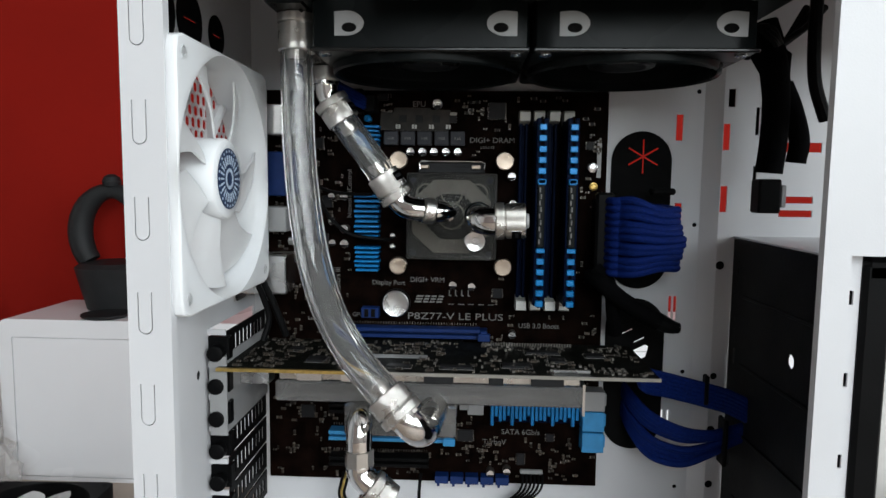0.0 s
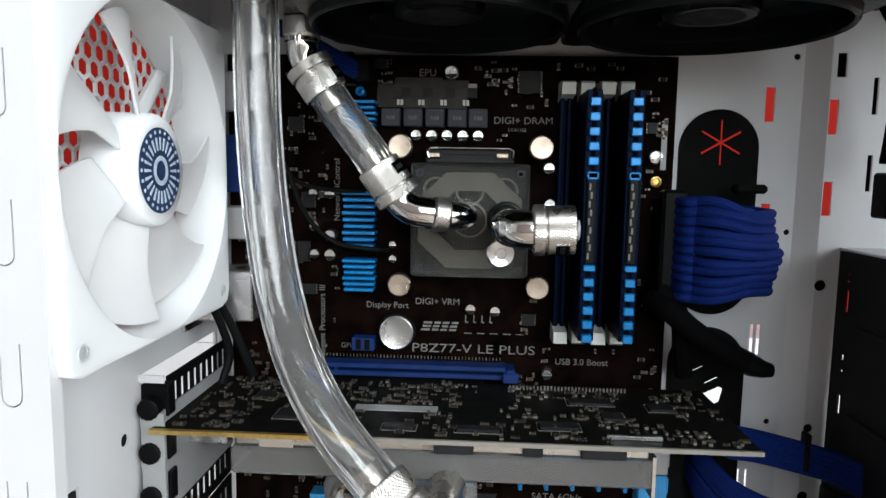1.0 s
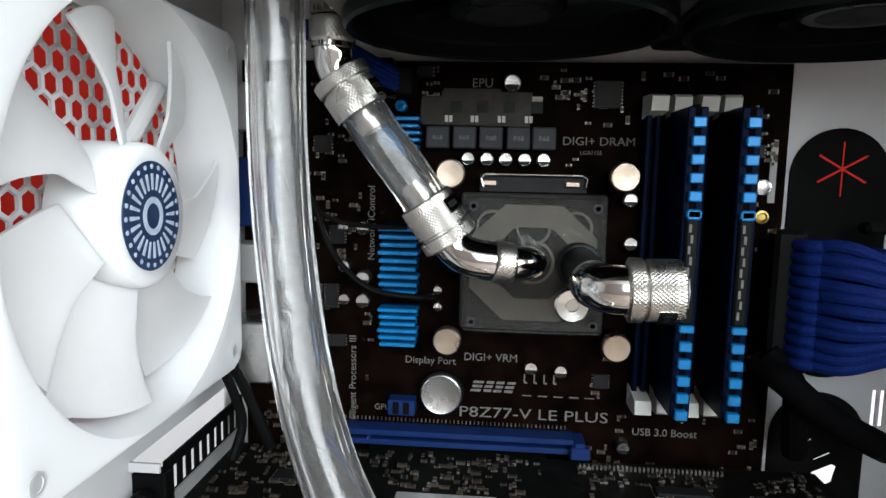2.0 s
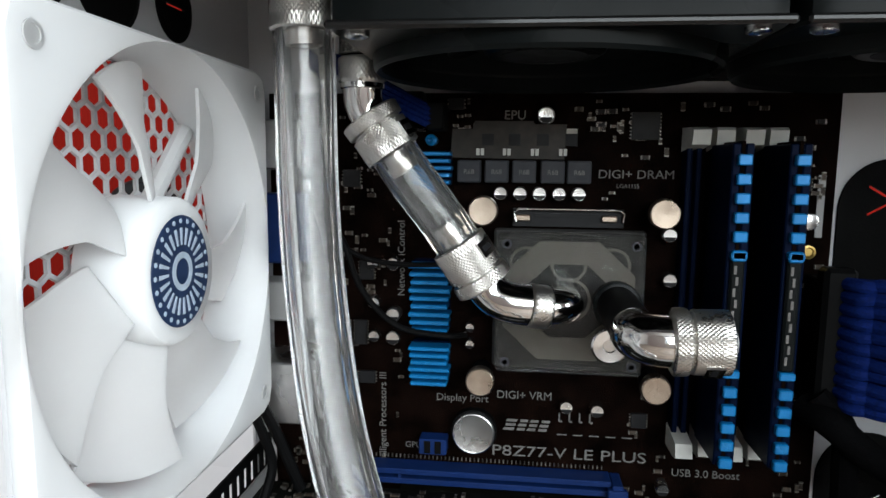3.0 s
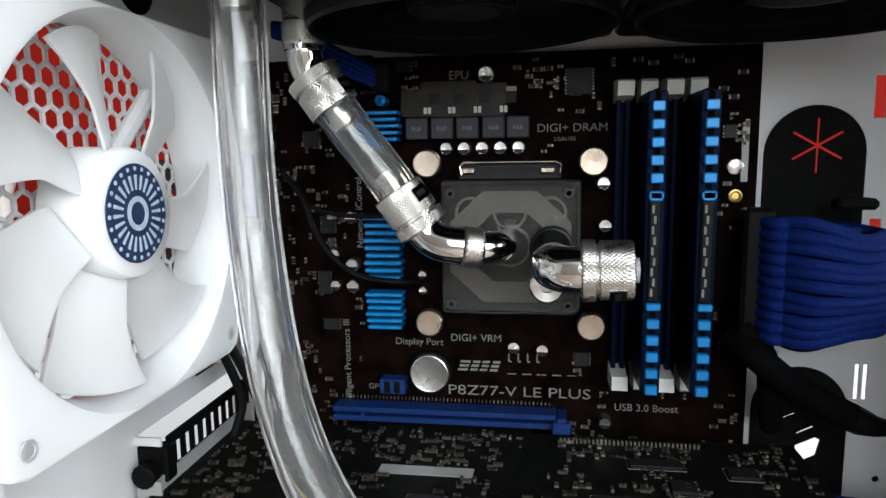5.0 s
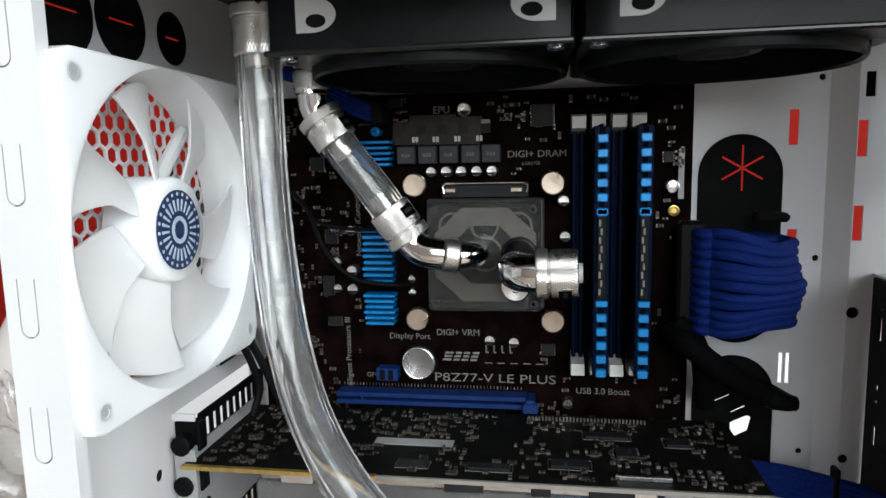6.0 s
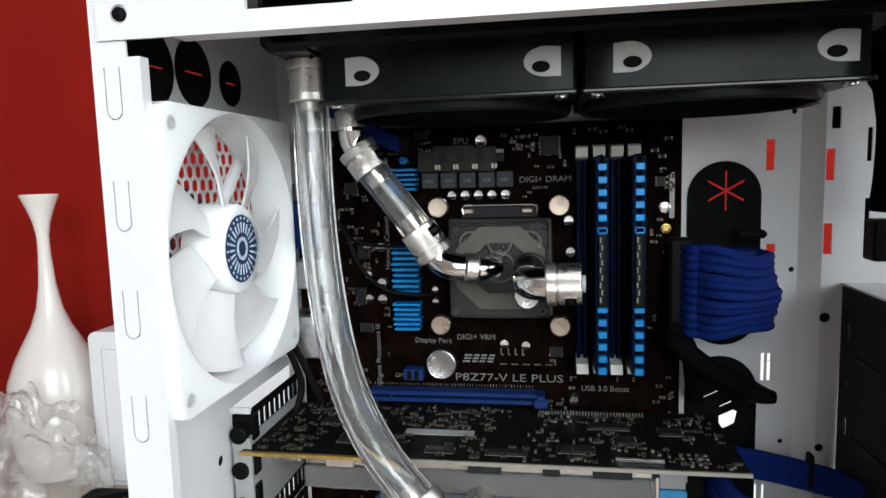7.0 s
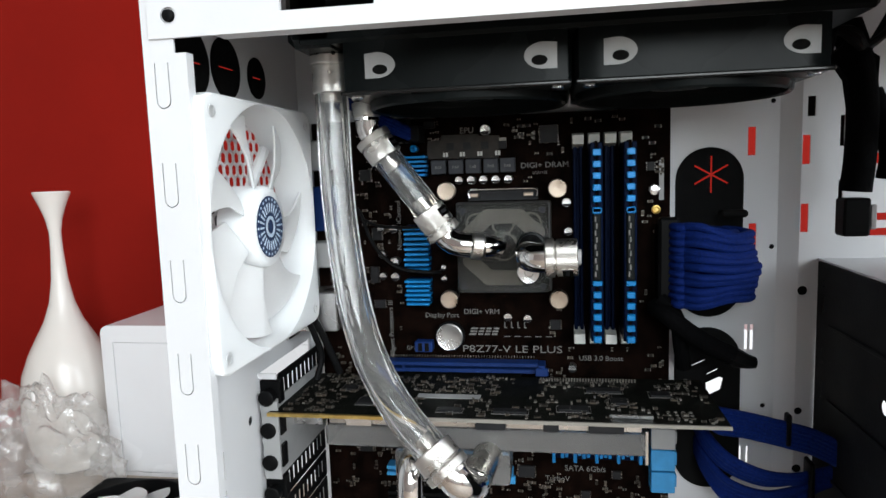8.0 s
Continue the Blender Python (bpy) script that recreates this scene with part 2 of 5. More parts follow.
    def mesh(self, name, off=(0, 0, 0)):
        me = bpy.data.meshes.new(name)
        me.from_pydata([(p[0] - off[0], p[1] - off[1], p[2] - off[2]) for p in self.v], [], self.f)
        bm = bmesh.new()
        bm.from_mesh(me)
        bmesh.ops.recalc_face_normals(bm, faces=bm.faces)
        bm.to_mesh(me)
        bm.free()
        me.polygons.foreach_set("use_smooth", [True] * len(me.polygons))
        me.set_sharp_from_angle(angle=radians(32))
        return me


ORIGIN = {}


def thing(name, at, label, category, group="", kind=""):
    ob = new(name)
    ob.empty_display_size = 0.01
    ob.location = at
    ORIGIN[ob] = Vector(at)
    return tagged(ob, label, category, group, kind)


def part(name, geo, material, parent=None, label="", at=None):
    o = ORIGIN[parent] if parent is not None else Vector(at or (0, 0, 0))
    me = geo.mesh(name, o) if isinstance(geo, Geo) else geo
    me.materials.append(material)
    ob = new(name, me)
    if parent is not None:
        ob.parent = parent
        ORIGIN[ob] = o
    else:
        ob.location = o
        ORIGIN[ob] = o
    if label:
        tagged(ob, label)
    return ob


def single(name, geo, material, label, category, group="", kind="", at=(0, 0, 0)):
    return tagged(part(name, geo, material, None, "", at), label, category, group, kind)


def cut(ob, cutter):
    """take the cutter's shape out of the mesh ob"""
    tool = new("cutter", cutter.mesh("cutter", ORIGIN[ob]))
    tool.matrix_world = Matrix.Translation(ORIGIN[ob])
    md = ob.modifiers.new("cut", "BOOLEAN")
    md.operation, md.solver, md.object = "DIFFERENCE", "EXACT", tool
    md.use_self = True
    bpy.context.view_layer.update()
    dg = bpy.context.evaluated_depsgraph_get()
    me = bpy.data.meshes.new_from_object(ob.evaluated_get(dg))
    ob.modifiers.clear()
    ob.data = me
    bpy.data.objects.remove(tool)
    me.polygons.foreach_set("use_smooth", [False] * len(me.polygons))
    return ob


def stadium(cx, cz, w, h, n=12):
    r = w / 2
    top = [(cx + r * math.cos(a), cz + h / 2 - r + r * math.sin(a)) for a in np.linspace(0, math.pi, n)]
    low = [(cx + r * math.cos(a), cz - h / 2 + r + r * math.sin(a)) for a in np.linspace(math.pi, 2 * math.pi, n)]
    return [(float(a), float(b)) for a, b in top + low]


def spline(pts, n=10):
    """a smooth line through the points"""
    p = [Vector(q) for q in pts]
    p = [p[0] * 2 - p[1]] + p + [p[-1] * 2 - p[-2]]
    out = []
    for i in range(1, len(p) - 2):
        for k in range(n):
            t = k / n
            a, b, c, d = p[i - 1], p[i], p[i + 1], p[i + 2]
            out.append(0.5 * ((2 * b) + (c - a) * t + (2 * a - 5 * b + 4 * c - d) * t * t + (3 * b - a - 3 * c + d) * t ** 3))
    return out + [p[-2]]


def lettering(body, x, z, size, parent, y=-0.0004, turn=0.0, name="lettering", material=None, align="LEFT", width=0.0):
    cu = bpy.data.curves.new("lettering", "FONT")
    cu.body, cu.size, cu.extrude, cu.resolution_u = body, size, 0.00008, 3
    cu.align_x = align
    t = new("lettering_curve", cu)
    bpy.context.view_layer.update()
    me = bpy.data.meshes.new_from_object(t.evaluated_get(bpy.context.evaluated_depsgraph_get()))
    bpy.data.objects.remove(t)
    if width:
        xs = [v.co.x for v in me.vertices]
        me.transform(Matrix.Diagonal((width / (max(xs) - min(xs)), 1, 1, 1)))
    o = ORIGIN[parent]
    me.transform(pose(x - o[0], y - o[1], z - o[2], 90, 0, 0) @ pose(0, 0, 0, 0, 0, turn))
    me.materials.clear()
    return part(name, me, material or M_INK, parent)

# ---- room ----
DESK = -0.025
WALL = 0.472
BACK = 1.404      # face of the red wall
FLOOR = -0.412
single("wall_north", Geo().box(-2.6, 3.4, BACK, BACK + 0.12, FLOOR, 2.6), M_RED, "plain dark red painted wall behind the bench", "wall", kind="structure")
single("wall_west", Geo().box(-2.72, -2.6, -3.35, BACK + 0.12, FLOOR, 2.6), M_CREAM, "plain grey-beige painted room wall", "wall", kind="structure")
# the east opening is made up, it only houses the added fill lamp
single("wall_east", Geo().box(3.4, 3.52, -3.35, -2.45, FLOOR, 2.6).box(3.4, 3.52, -0.65, BACK + 0.12, FLOOR, 2.6).box(3.4, 3.52, -2.45, -0.65, FLOOR, 0.45).box(3.4, 3.52, -2.45, -0.65, 2.05, 2.6), M_CREAM, "grey-beige painted room wall with an opening added for fill light", "wall", kind="structure")
south = single("wall_south", Geo().box(-2.6, -0.25, -3.35, -3.25, FLOOR, 2.6).box(3.2, 3.4, -3.35, -3.25, FLOOR, 2.6)
               .box(-0.25, 3.2, -3.35, -3.25, FLOOR, 0.50).box(-0.25, 3.2, -3.35, -3.25, 2.50, 2.6), M_CREAM,
               "grey-beige painted wall with a wide window opening", "wall", kind="structure")
single("floor", Geo().box(-2.72, 3.52, -3.35, BACK + 0.12, FLOOR - 0.1, FLOOR), M_FLOOR, "brown wooden floor of the room", "floor", kind="structure")
single("ceiling", Geo().box(-2.72, 3.52, -3.35, BACK + 0.12, 2.6, 2.7), M_CREAM, "plain grey-beige ceiling", "ceiling", kind="structure")

desk = thing("table", (0.0, 0.0, FLOOR), "low beige wooden table under the computer case", "table")
part("table_top", Geo().box(-0.048, 0.56, -0.178, 0.12, DESK - 0.03, DESK, 0.003), M_DESK, desk)
for sx in (0.0, 0.51):
    for sy in (-0.13, 0.07):
        part("leg", Geo().box(sx - 0.025, sx + 0.025, sy - 0.025, sy + 0.025, FLOOR, DESK - 0.03, 0.003), M_DESK, desk)


def enlarge(ob, dx=0.037, dy=0.0, tall=1.0):
    """things by the far wall are modelled at half size; bring them to full size, standing on the floor"""
    c = Vector((0.138, -0.46, 0.395))
    ob.matrix_basis = Matrix.Translation((dx, dy, 0.033)) @ Matrix.Translation(c) @ Matrix.Scale(2.0, 4) @ Matrix.Translation(-c) @ ob.matrix_basis @ Matrix.Diagonal((1, 1, tall, 1))


# ---- things behind the case ----
CX0, CY0, CTOP = -0.490, 0.325, 0.187
cab = thing("white_cabinet", (0.0, 0.38, DESK), "low white lacquered bench cabinet standing by the red wall", "cabinet")
outline = []
for cx, cz, a0 in ((0.608, CTOP - 0.012, 0), (CX0 + 0.012, CTOP - 0.012, 90), (CX0 + 0.012, DESK + 0.012, 180), (0.608, DESK + 0.012, 270)):
    outline += [(cx + 0.012 * math.cos(radians(a0 + 15 * i)), cz + 0.012 * math.sin(radians(a0 + 15 * i))) for i in range(7)]
carcass = part("body", Geo().prism(outline, CY0 + 0.002, WALL - 0.004, 1), M_CABINET, cab)
for a, b in ((CX0 + 0.018, -0.12), (-0.116, 0.26), (0.264, 0.602)):
    cut(carcass, Geo().box(a - 0.0009, b + 0.0009, CY0 - 0.01, CY0 + 0.0065, DESK + 0.0051, CTOP - 0.0231))
    part("door_panel", Geo().box(a, b, CY0 + 0.0022, CY0 + 0.0064, DESK + 0.006, CTOP - 0.024, 0.0006), M_CABINET, cab)

ring = Geo()
ccx, ccy, ccz = -0.386, 0.420, CTOP
ring.lathe((ccx, ccy, ccz), (ccx, ccy, ccz + 1), [(0, 0.036), (0.012, 0.039), (0.04, 0.046), (0.058, 0.050), (0.064, 0.042), (0.065, 0.0)], 28)
arc = [(ccx + 0.047 * math.cos(a), ccy, ccz + 0.104 + 0.058 * math.sin(a)) for a in np.linspace(-0.75, math.pi + 0.75, 26)]
ring.sweep(arc, [0.010 + 0.006 * abs(math.cos(a)) for a in np.linspace(-0.75, math.pi + 0.75, 26)], 14)
ring.lathe((ccx, ccy, ccz + 0.165), (ccx, ccy, ccz + 1), [(0, 0.006), (0.004, 0.011), (0.01, 0.0125), (0.016, 0.010), (0.02, 0.004)], 20)
single("black_ornament", ring, M_CARVED, "matt black ring-shaped ornament standing on the white cabinet", "ornament", at=(ccx, ccy, ccz))
single("black_tray", Geo().lathe((-0.362, 0.352, CTOP), (-0.362, 0.352, 1), [(0, 0.026), (0.003, 0.03), (0.005, 0.03), (0.0045, 0.0)], 28), M_CARVED,
       "small flat black dish lying on the white cabinet", "dish", at=(-0.345, 0.362, CTOP))

VX, VY = -0.553, 0.360
vase_prof = [(0, 0.040), (0.004, 0.046), (0.04, 0.058), (0.08, 0.0635), (0.115, 0.0630), (0.145, 0.0585), (0.175, 0.0480), (0.200, 0.0360), (0.222, 0.0250), (0.248, 0.0165),
             (0.282, 0.0110), (0.325, 0.0082), (0.352, 0.0078), (0.372, 0.0110), (0.390, 0.0165), (0.403, 0.0215), (0.410, 0.0242), (0.4115, 0.0230), (0.400, 0.018), (0.38, 0.012), (0.37, 0.005)]
single("tall_vase", Geo().lathe((VX, VY, DESK), (VX, VY, 1), vase_prof, 48), M_CERAMIC,
       "tall ivory ceramic vase with a thin neck and flared mouth", "vase", at=(VX, VY, DESK))


def crumple(cx, cy, cz, rx, ry, rz, seed, n=30):
    """a loosely crumpled sheet gathered round a point"""
    g = Geo()
    vs, fs = [], []
    for j in range(n + 1):
        th = math.pi * (0.04 + 0.56 * j / n)
        for i in range(n * 2):
            ph = math.pi * i / n
            d = Vector((math.sin(th) * math.cos(ph), math.sin(th) * math.sin(ph), math.cos(th)))
            k = 1 + 0.34 * noise.noise(d * 2.3 + Vector((seed, 0, 0))) + 0.22 * abs(noise.noise(d * 4.2 + Vector((0, seed, 0)))) + 0.10 * abs(noise.noise(d * 9.0)) - 0.06
            vs.append((cx + d.x * rx * k, cy + d.y * ry * k, max(DESK + 0.001, cz + d.z * rz * k)))
    m = n * 2
    for j in range(n):
        for i in range(m):
            k = (i + 1) % m
            fs.append((j * m + i, j * m + k, (j + 1) * m + k, (j + 1) * m + i))
    return g.add(vs, fs)


single("plastic_wrap", crumple(-0.545, 0.275, DESK + 0.02, 0.096, 0.060, 0.140, 3.1), M_WRAP,
       "crumpled clear plastic wrapping piled round the vase foot", "packaging", at=(-0.545, 0.275, DESK))

for far in ("white_cabinet", "black_ornament", "black_tray"):
    enlarge(bpy.data.objects[far])
enlarge(bpy.data.objects["tall_vase"], 0.002, 0.0, 0.958)
enlarge(bpy.data.objects["plastic_wrap"], 0.020, 0.0, 0.84)


# ---- fans ----
def fan(name, size, depth, blades, label, frame_mat, blade_mat, group="", hub_r=0.021, hand=1, turn=0.0, lead=0.0, root=0.43, tip=0.68, sweep=0.55, drop=0.0155, edges=None, struts=0.5, bore=0.945, flare=1.0, vane=0.0022):
    """lies flat, its open face up (z = 0 at that face), x and y along its sides"""
    f = thing(name, (0, 0, 0), label, "fan", group)
    h, R, rc = size / 2, size / 2 * bore, size * 0.055
    n = 96
    outer, inner = [], []
    for i in range(n):
        a = 2 * math.pi * i / n
        c, s = math.cos(a), math.sin(a)
        k = h / max(abs(c), abs(s))
        x, y = c * k, s * k
        for _ in range(2):
            ex, ey = abs(x) - (h - rc), abs(y) - (h - rc)
            if ex > 0 and ey > 0:
                d = math.hypot(ex, ey)
                x, y = math.copysign(h - rc + ex / d * rc, x), math.copysign(h - rc + ey / d * rc, y)
        outer.append((x, y))
        inner.append((R * c, R * s))
    vs, fs = [], []
    e = 0.0008
    loops = [[(x * (1 - e / h), y * (1 - e / h), 0) for x, y in outer], [(x, y, -e) for x, y in outer], [(x, y, -depth) for x, y in outer],
             [(x, y, -depth) for x, y in inner], [(x * 0.985, y * 0.985, -depth * 0.5) for x, y in inner],
             [(x * (1 + 0.35 * (flare - 1)), y * (1 + 0.35 * (flare - 1)), -0.0062 if flare > 1 else -0.003) for x, y in inner],
             [(x * (1 + 0.75 * (flare - 1)), y * (1 + 0.75 * (flare - 1)), -0.0028 if flare > 1 else -0.0012) for x, y in inner],
             [(x * max(flare, 1.012), y * max(flare, 1.012), 0) for x, y in inner]]
    for l in loops:
        vs += l
    L = len(loops)
    for j in range(L):
        for i in range(n):
            k = (i + 1) % n
            fs.append((j * n + i, j * n + k, ((j + 1) % L) * n + k, ((j + 1) % L) * n + i))
    fr = part("frame", Geo().add(vs, fs), frame_mat, f)
    for sx in (-1, 1):
        for sy in (-1, 1):
            p = h - size * 0.0625
            part("screw_hole", Geo().lathe((sx * p, sy * p, -0.0004), (sx * p, sy * p, 1), [(0, 0.0032), (0.0008, 0.0032), (0.0008, 0.0021), (0.0005, 0.0021)], 18),
                 frame_mat, fr)
    part("hub", Geo().lathe((0, 0, -depth + 0.003), (0, 0, 1), [(0, hub_r * 1.02), (depth - 0.007, hub_r), (depth - 0.0055, hub_r * 0.97), (depth - 0.0045, hub_r * 0.9)], 48), blade_mat, f)
    for k in range(blades):
        a0 = 2 * math.pi * k / blades + turn
        vs, fs = [], []
        nu, nv = 14, 10
        for side in (0, 1):
            for j in range(nu + 1):
                r = hub_r * 0.98 + (R * 0.965 - hub_r * 0.98) * j / nu
                q = j / nu
                for i in range(nv + 1):
                    t = i / nv
                    if edges:
                        mm = r * 1000
                        front, back = np.interp(mm, *edges[0]), np.interp(mm, *edges[1])
                        a = a0 + radians(float(front + (back - front) * t))
                        z = -0.0058 - drop * t + 0.0016 * math.sin(math.pi * t) + (0.0 if side == 0 else -0.0013)
                    else:
                        a = a0 + lead * q + sweep * q * q + t * (root + (tip - root) * q)
                        z = -0.0055 - drop * (t ** 1.1) - 0.0015 * q + (0.0 if side == 0 else -0.0013)
                    vs.append((r * math.cos(a), hand * r * math.sin(a), z))
        w = nv + 1
        o = (nu + 1) * w
        for j in range(nu):
            for i in range(nv):
                q4 = (j * w + i, j * w + i + 1, (j + 1) * w + i + 1, (j + 1) * w + i)
                fs.append(q4)
                fs.append(tuple(o + x for x in reversed(q4)))
        rim = [j * w for j in range(nu + 1)] + [nu * w + i for i in range(1, w)] + [j * w + nv for j in range(nu - 1, -1, -1)] + [i for i in range(nv - 1, 0, -1)]
        for i in range(len(rim)):
            p, q2 = rim[i], rim[(i + 1) % len(rim)]
            fs.append((p, q2, q2 + o, p + o))
        part("blade", Geo().add(vs, fs), blade_mat, f)
    for k in range(4):
        a = math.pi / 2 * k + struts
        g = Geo()
        c, s = math.cos(a), math.sin(a)
        g.sweep([(c * hub_r * 0.8, s * hub_r * 0.8, -depth + 0.0015), (c * R * 0.99, s * R * 0.99, -depth + 0.0015)], vane, 8)
        part("strut", g, frame_mat, f)
    return f


rear = fan("case_fan", 0.140, 0.025, 7, "large white plastic case fan with a round blue hub sticker", M_FANWHITE, M_FANWHITE, hub_r=0.0235, drop=0.0110, bore=0.950, flare=1.045, struts=-2.37, vane=0.0036,
           # leading and trailing edge of a blade: radius in mm, angle in degrees
           edges=(((22, 40, 49, 56, 62, 66), (-19, -20, -16, -13, -10, -8.5)), ((22, 31, 40, 46, 59, 66), (-64, -57, -51.5, -49, -47, -46))))
stick = part("hub_sticker", Geo().lathe((0, 0, -0.0018), (0, 0, 1), [(0, 0.0178), (0.0004, 0.0178), (0.0006, 0.0175)], 48), M_STICKER, rear, "dark blue round sticker with pale radial print")
for k in range(24):
    a = 2 * math.pi * k / 24
    c, s = math.cos(a), math.sin(a)
    part("printed_ray", Geo().prism([(c * 0.0085 - s * 0.0004, s * 0.0085 + c * 0.0004), (c * 0.0085 + s * 0.0004, s * 0.0085 - c * 0.0004),
                                     (c * 0.0138 + s * 0.0007, s * 0.0138 - c * 0.0007), (c * 0.0138 - s * 0.0007, s * 0.0138 + c * 0.0007)], -0.0012, -0.0010, 2), M_STICKERLINE, stick)
    part("printed_dot", Geo().cyl((c * 0.0160, s * 0.0160, -0.0012), (c * 0.0160, s * 0.0160, -0.0010), 0.0008, 8), M_STICKERLINE, stick)
part("printed_ring", Geo().lathe((0, 0, -0.0012), (0, 0, 1), [(0, 0.0062), (0.0002, 0.0062), (0.0002, 0.0042), (0, 0.0042)], 32, caps=False), M_STICKERLINE, stick)
FANX = -0.0214
FAN_M = Matrix(((0, 0, 1, FANX), (-1, 0, 0, -0.1075), (0, -1, 0, 0.3675), (0, 0, 0, 1)))
rear.matrix_basis = FAN_M

loose = fan("loose_fan", 0.140, 0.025, 9, "large loose fan with black frame and white blades on the floor", M_BLACK, M_FANWHITE, hub_r=0.02)
loose.matrix_basis = pose(-0.378, 0.228, DESK + 0.0255, 0, 0, 3)
enlarge(loose, 0.03, -0.05)

# ---- computer case ----
RX = -0.0470      # inner face of the rear panel
FY = -0.1790      # front face of the side opening's frame
TY = 0.0080       # front face of the board tray
CTZ, CBZ = 0.502, -0.010
CXR = 0.440
case = thing("computer_case", (0.15, -0.08, DESK), "white steel tower computer case with its side panels taken off", "computer case")
for fx in (-0.01, 0.39):
    for fy in (-0.15, 0.0):
        part("foot", Geo().cyl((fx, fy, DESK), (fx, fy, CBZ), 0.014, 20, b=0.001), M_RUBBER, case)
T = 0.0012
rp = part("rear_panel", Geo().box(RX - T, RX, FY + 0.001, 0.030, CBZ, CTZ - 0.002), M_WHITE, case, "white rear panel with holes")
k = Geo().box(RX - 0.01, RX + 0.01, -0.1060 - 0.066, -0.1060 + 0.066, 0.3675 - 0.066, 0.3675 + 0.066)
k.box(RX - 0.01, RX + 0.01, -0.083, 0.004, 0.107, 0.272)
k.box(RX - 0.01, RX + 0.01, -0.040, -0.002, 0.285, 0.43)
HOLES = ((-0.1395, 0.4575, 0.0175), (-0.1015, 0.4595, 0.0165), (-0.0610, 0.4590, 0.0118))
for y, z, r in HOLES:
    k.cyl((RX - 0.01, y, z), (RX + 0.01, y, z), r, 40)
k.cyl((RX - 0.01, -0.1, 0.2465), (RX + 0.01, -0.1, 0.2465), 0.003, 20)
for z in (0.2420, 0.2190, 0.1960, 0.1730):
    k.box(RX - 0.01, RX + 0.01, -0.1440, -0.1350, z - 0.0165, z)
cut(rp, k)
for y, z, r in HOLES:
    g = part("grommet", Geo().lathe((RX - 0.0016, y, z), (RX + 1, y, z), [(0.0012, r - 0.002), (0.0016, r + 0.001), (0.0022, r + 0.0012), (0.0027, r - 0.001), (0.0026, r - 0.0025)], 40), M_RUBBER, case, "black rubber tube grommet with a slit")
    cut(g, Geo().box(RX - 0.02, RX + 0.02, y - 0.0095 * r / 0.0165, y + 0.0095 * r / 0.0165, z - 0.0006, z + 0.0006))

# hexagonal fan grille in the rear panel
grille = Geo()
P = 0.0082
for i in range(20):
    for j in range(20):
        cz = 0.3675 - 0.066 + i * P * 0.866
        cy = -0.1060 - 0.066 + (j + (0.5 if i % 2 else 0)) * P
        vs, fs = [], []
        for x in (RX - T, RX):
            for rr in (P / math.sqrt(3) * 1.002, P / math.sqrt(3) * 0.83):
                for q in range(6):
                    a = math.pi / 3 * q
                    vs.append((x, cy + rr * math.sin(a), cz + rr * math.cos(a)))
        for q in range(6):
            r2 = (q + 1) % 6
            fs += [(q, r2, 6 + r2, 6 + q), (12 + q, 12 + r2, 18 + r2, 18 + q), (6 + q, 6 + r2, 18 + r2, 18 + q)]
        if abs(cy + 0.1060) < 0.0655 and abs(cz - 0.3675) < 0.066:
            grille.add(vs, fs)
part("fan_grille", grille, M_WHITE, case, "white steel grille of hexagonal holes")

# corner post, top rail, lower rail and front post of the side opening
USLOT = 0.4360
post = part("rear_post", Geo().box(RX - T, -0.0265, FY, FY + T, CBZ, 0.4545).box(RX - T, -0.0325, FY, FY + T, 0.4545, 0.4612).box(RX - T, -0.0120, FY, FY + T, 0.4612, CTZ), M_WHITE, case)
k = Geo()
for i in range(9):
    z = USLOT - 0.003 - 0.0463 * i
    xc = -0.0395
    k.box(xc - 0.0037, xc - 0.0031, FY - 0.01, FY + 0.01, z, z + 0.0175)
    k.box(xc + 0.0031, xc + 0.0037, FY - 0.01, FY + 0.01, z, z + 0.0175)
    pts = [(xc + rr * math.cos(a), z + rr * math.sin(a)) for rr, aa in ((0.0037, np.linspace(math.pi, 2 * math.pi, 10)), (0.0031, np.linspace(2 * math.pi, math.pi, 10))) for a in aa]
    k.prism([(float(a), float(b)) for a, b in pts], FY - 0.01, FY + 0.01, 1)
cut(post, k)
part("post_lip", Geo().box(-0.0275, -0.0265, FY + T, FY + 0.006, 0.135, 0.4545), M_WHITE, case)
rail = part("top_rail", Geo().box(-0.0118, CXR, FY, FY + T, 0.4612, CTZ), M_WHITE, case)
cut(rail, Geo().box(0.0206, 0.0640, FY - 0.01, FY + 0.01, 0.4695, 0.4815))
part("rail_lip", Geo().box(-0.0118, CXR, FY + T, FY + 0.010, 0.4612, 0.4624), M_WHITE, case)
plate = part("corner_plate", Geo().box(-0.044, 0.30, FY - 0.0012, FY - 0.0001, 0.4611, 0.5010), M_WHITE, case)
cut(plate, Geo().box(0.0206, 0.0640, FY - 0.01, FY + 0.01, 0.4695, 0.4815).cyl((-0.0335, FY - 0.01, 0.4712), (-0.0335, FY + 0.0, 0.4712), 0.0038, 24))
part("rail_screw", Geo().lathe((-0.0335, FY - 0.0022, 0.4712), (-0.0335, 1, 0.4712), [(0, 0.0018), (0.0004, 0.0027), (0.0012, 0.0029), (0.0019, 0.0029)], 20), M_BLACK, case, "black screw head")
part("top_panel", Geo().box(RX - T, CXR, FY, 0.035, CTZ, CTZ + 0.0015), M_WHITE, case)
part("bottom_panel", Geo().box(RX - T, CXR, FY, 0.035, CBZ, CBZ + 0.0015), M_WHITE, case)
part("lower_rail", Geo().box(-0.0265, CXR, FY, FY + T, CBZ, 0.010), M_WHITE, case)
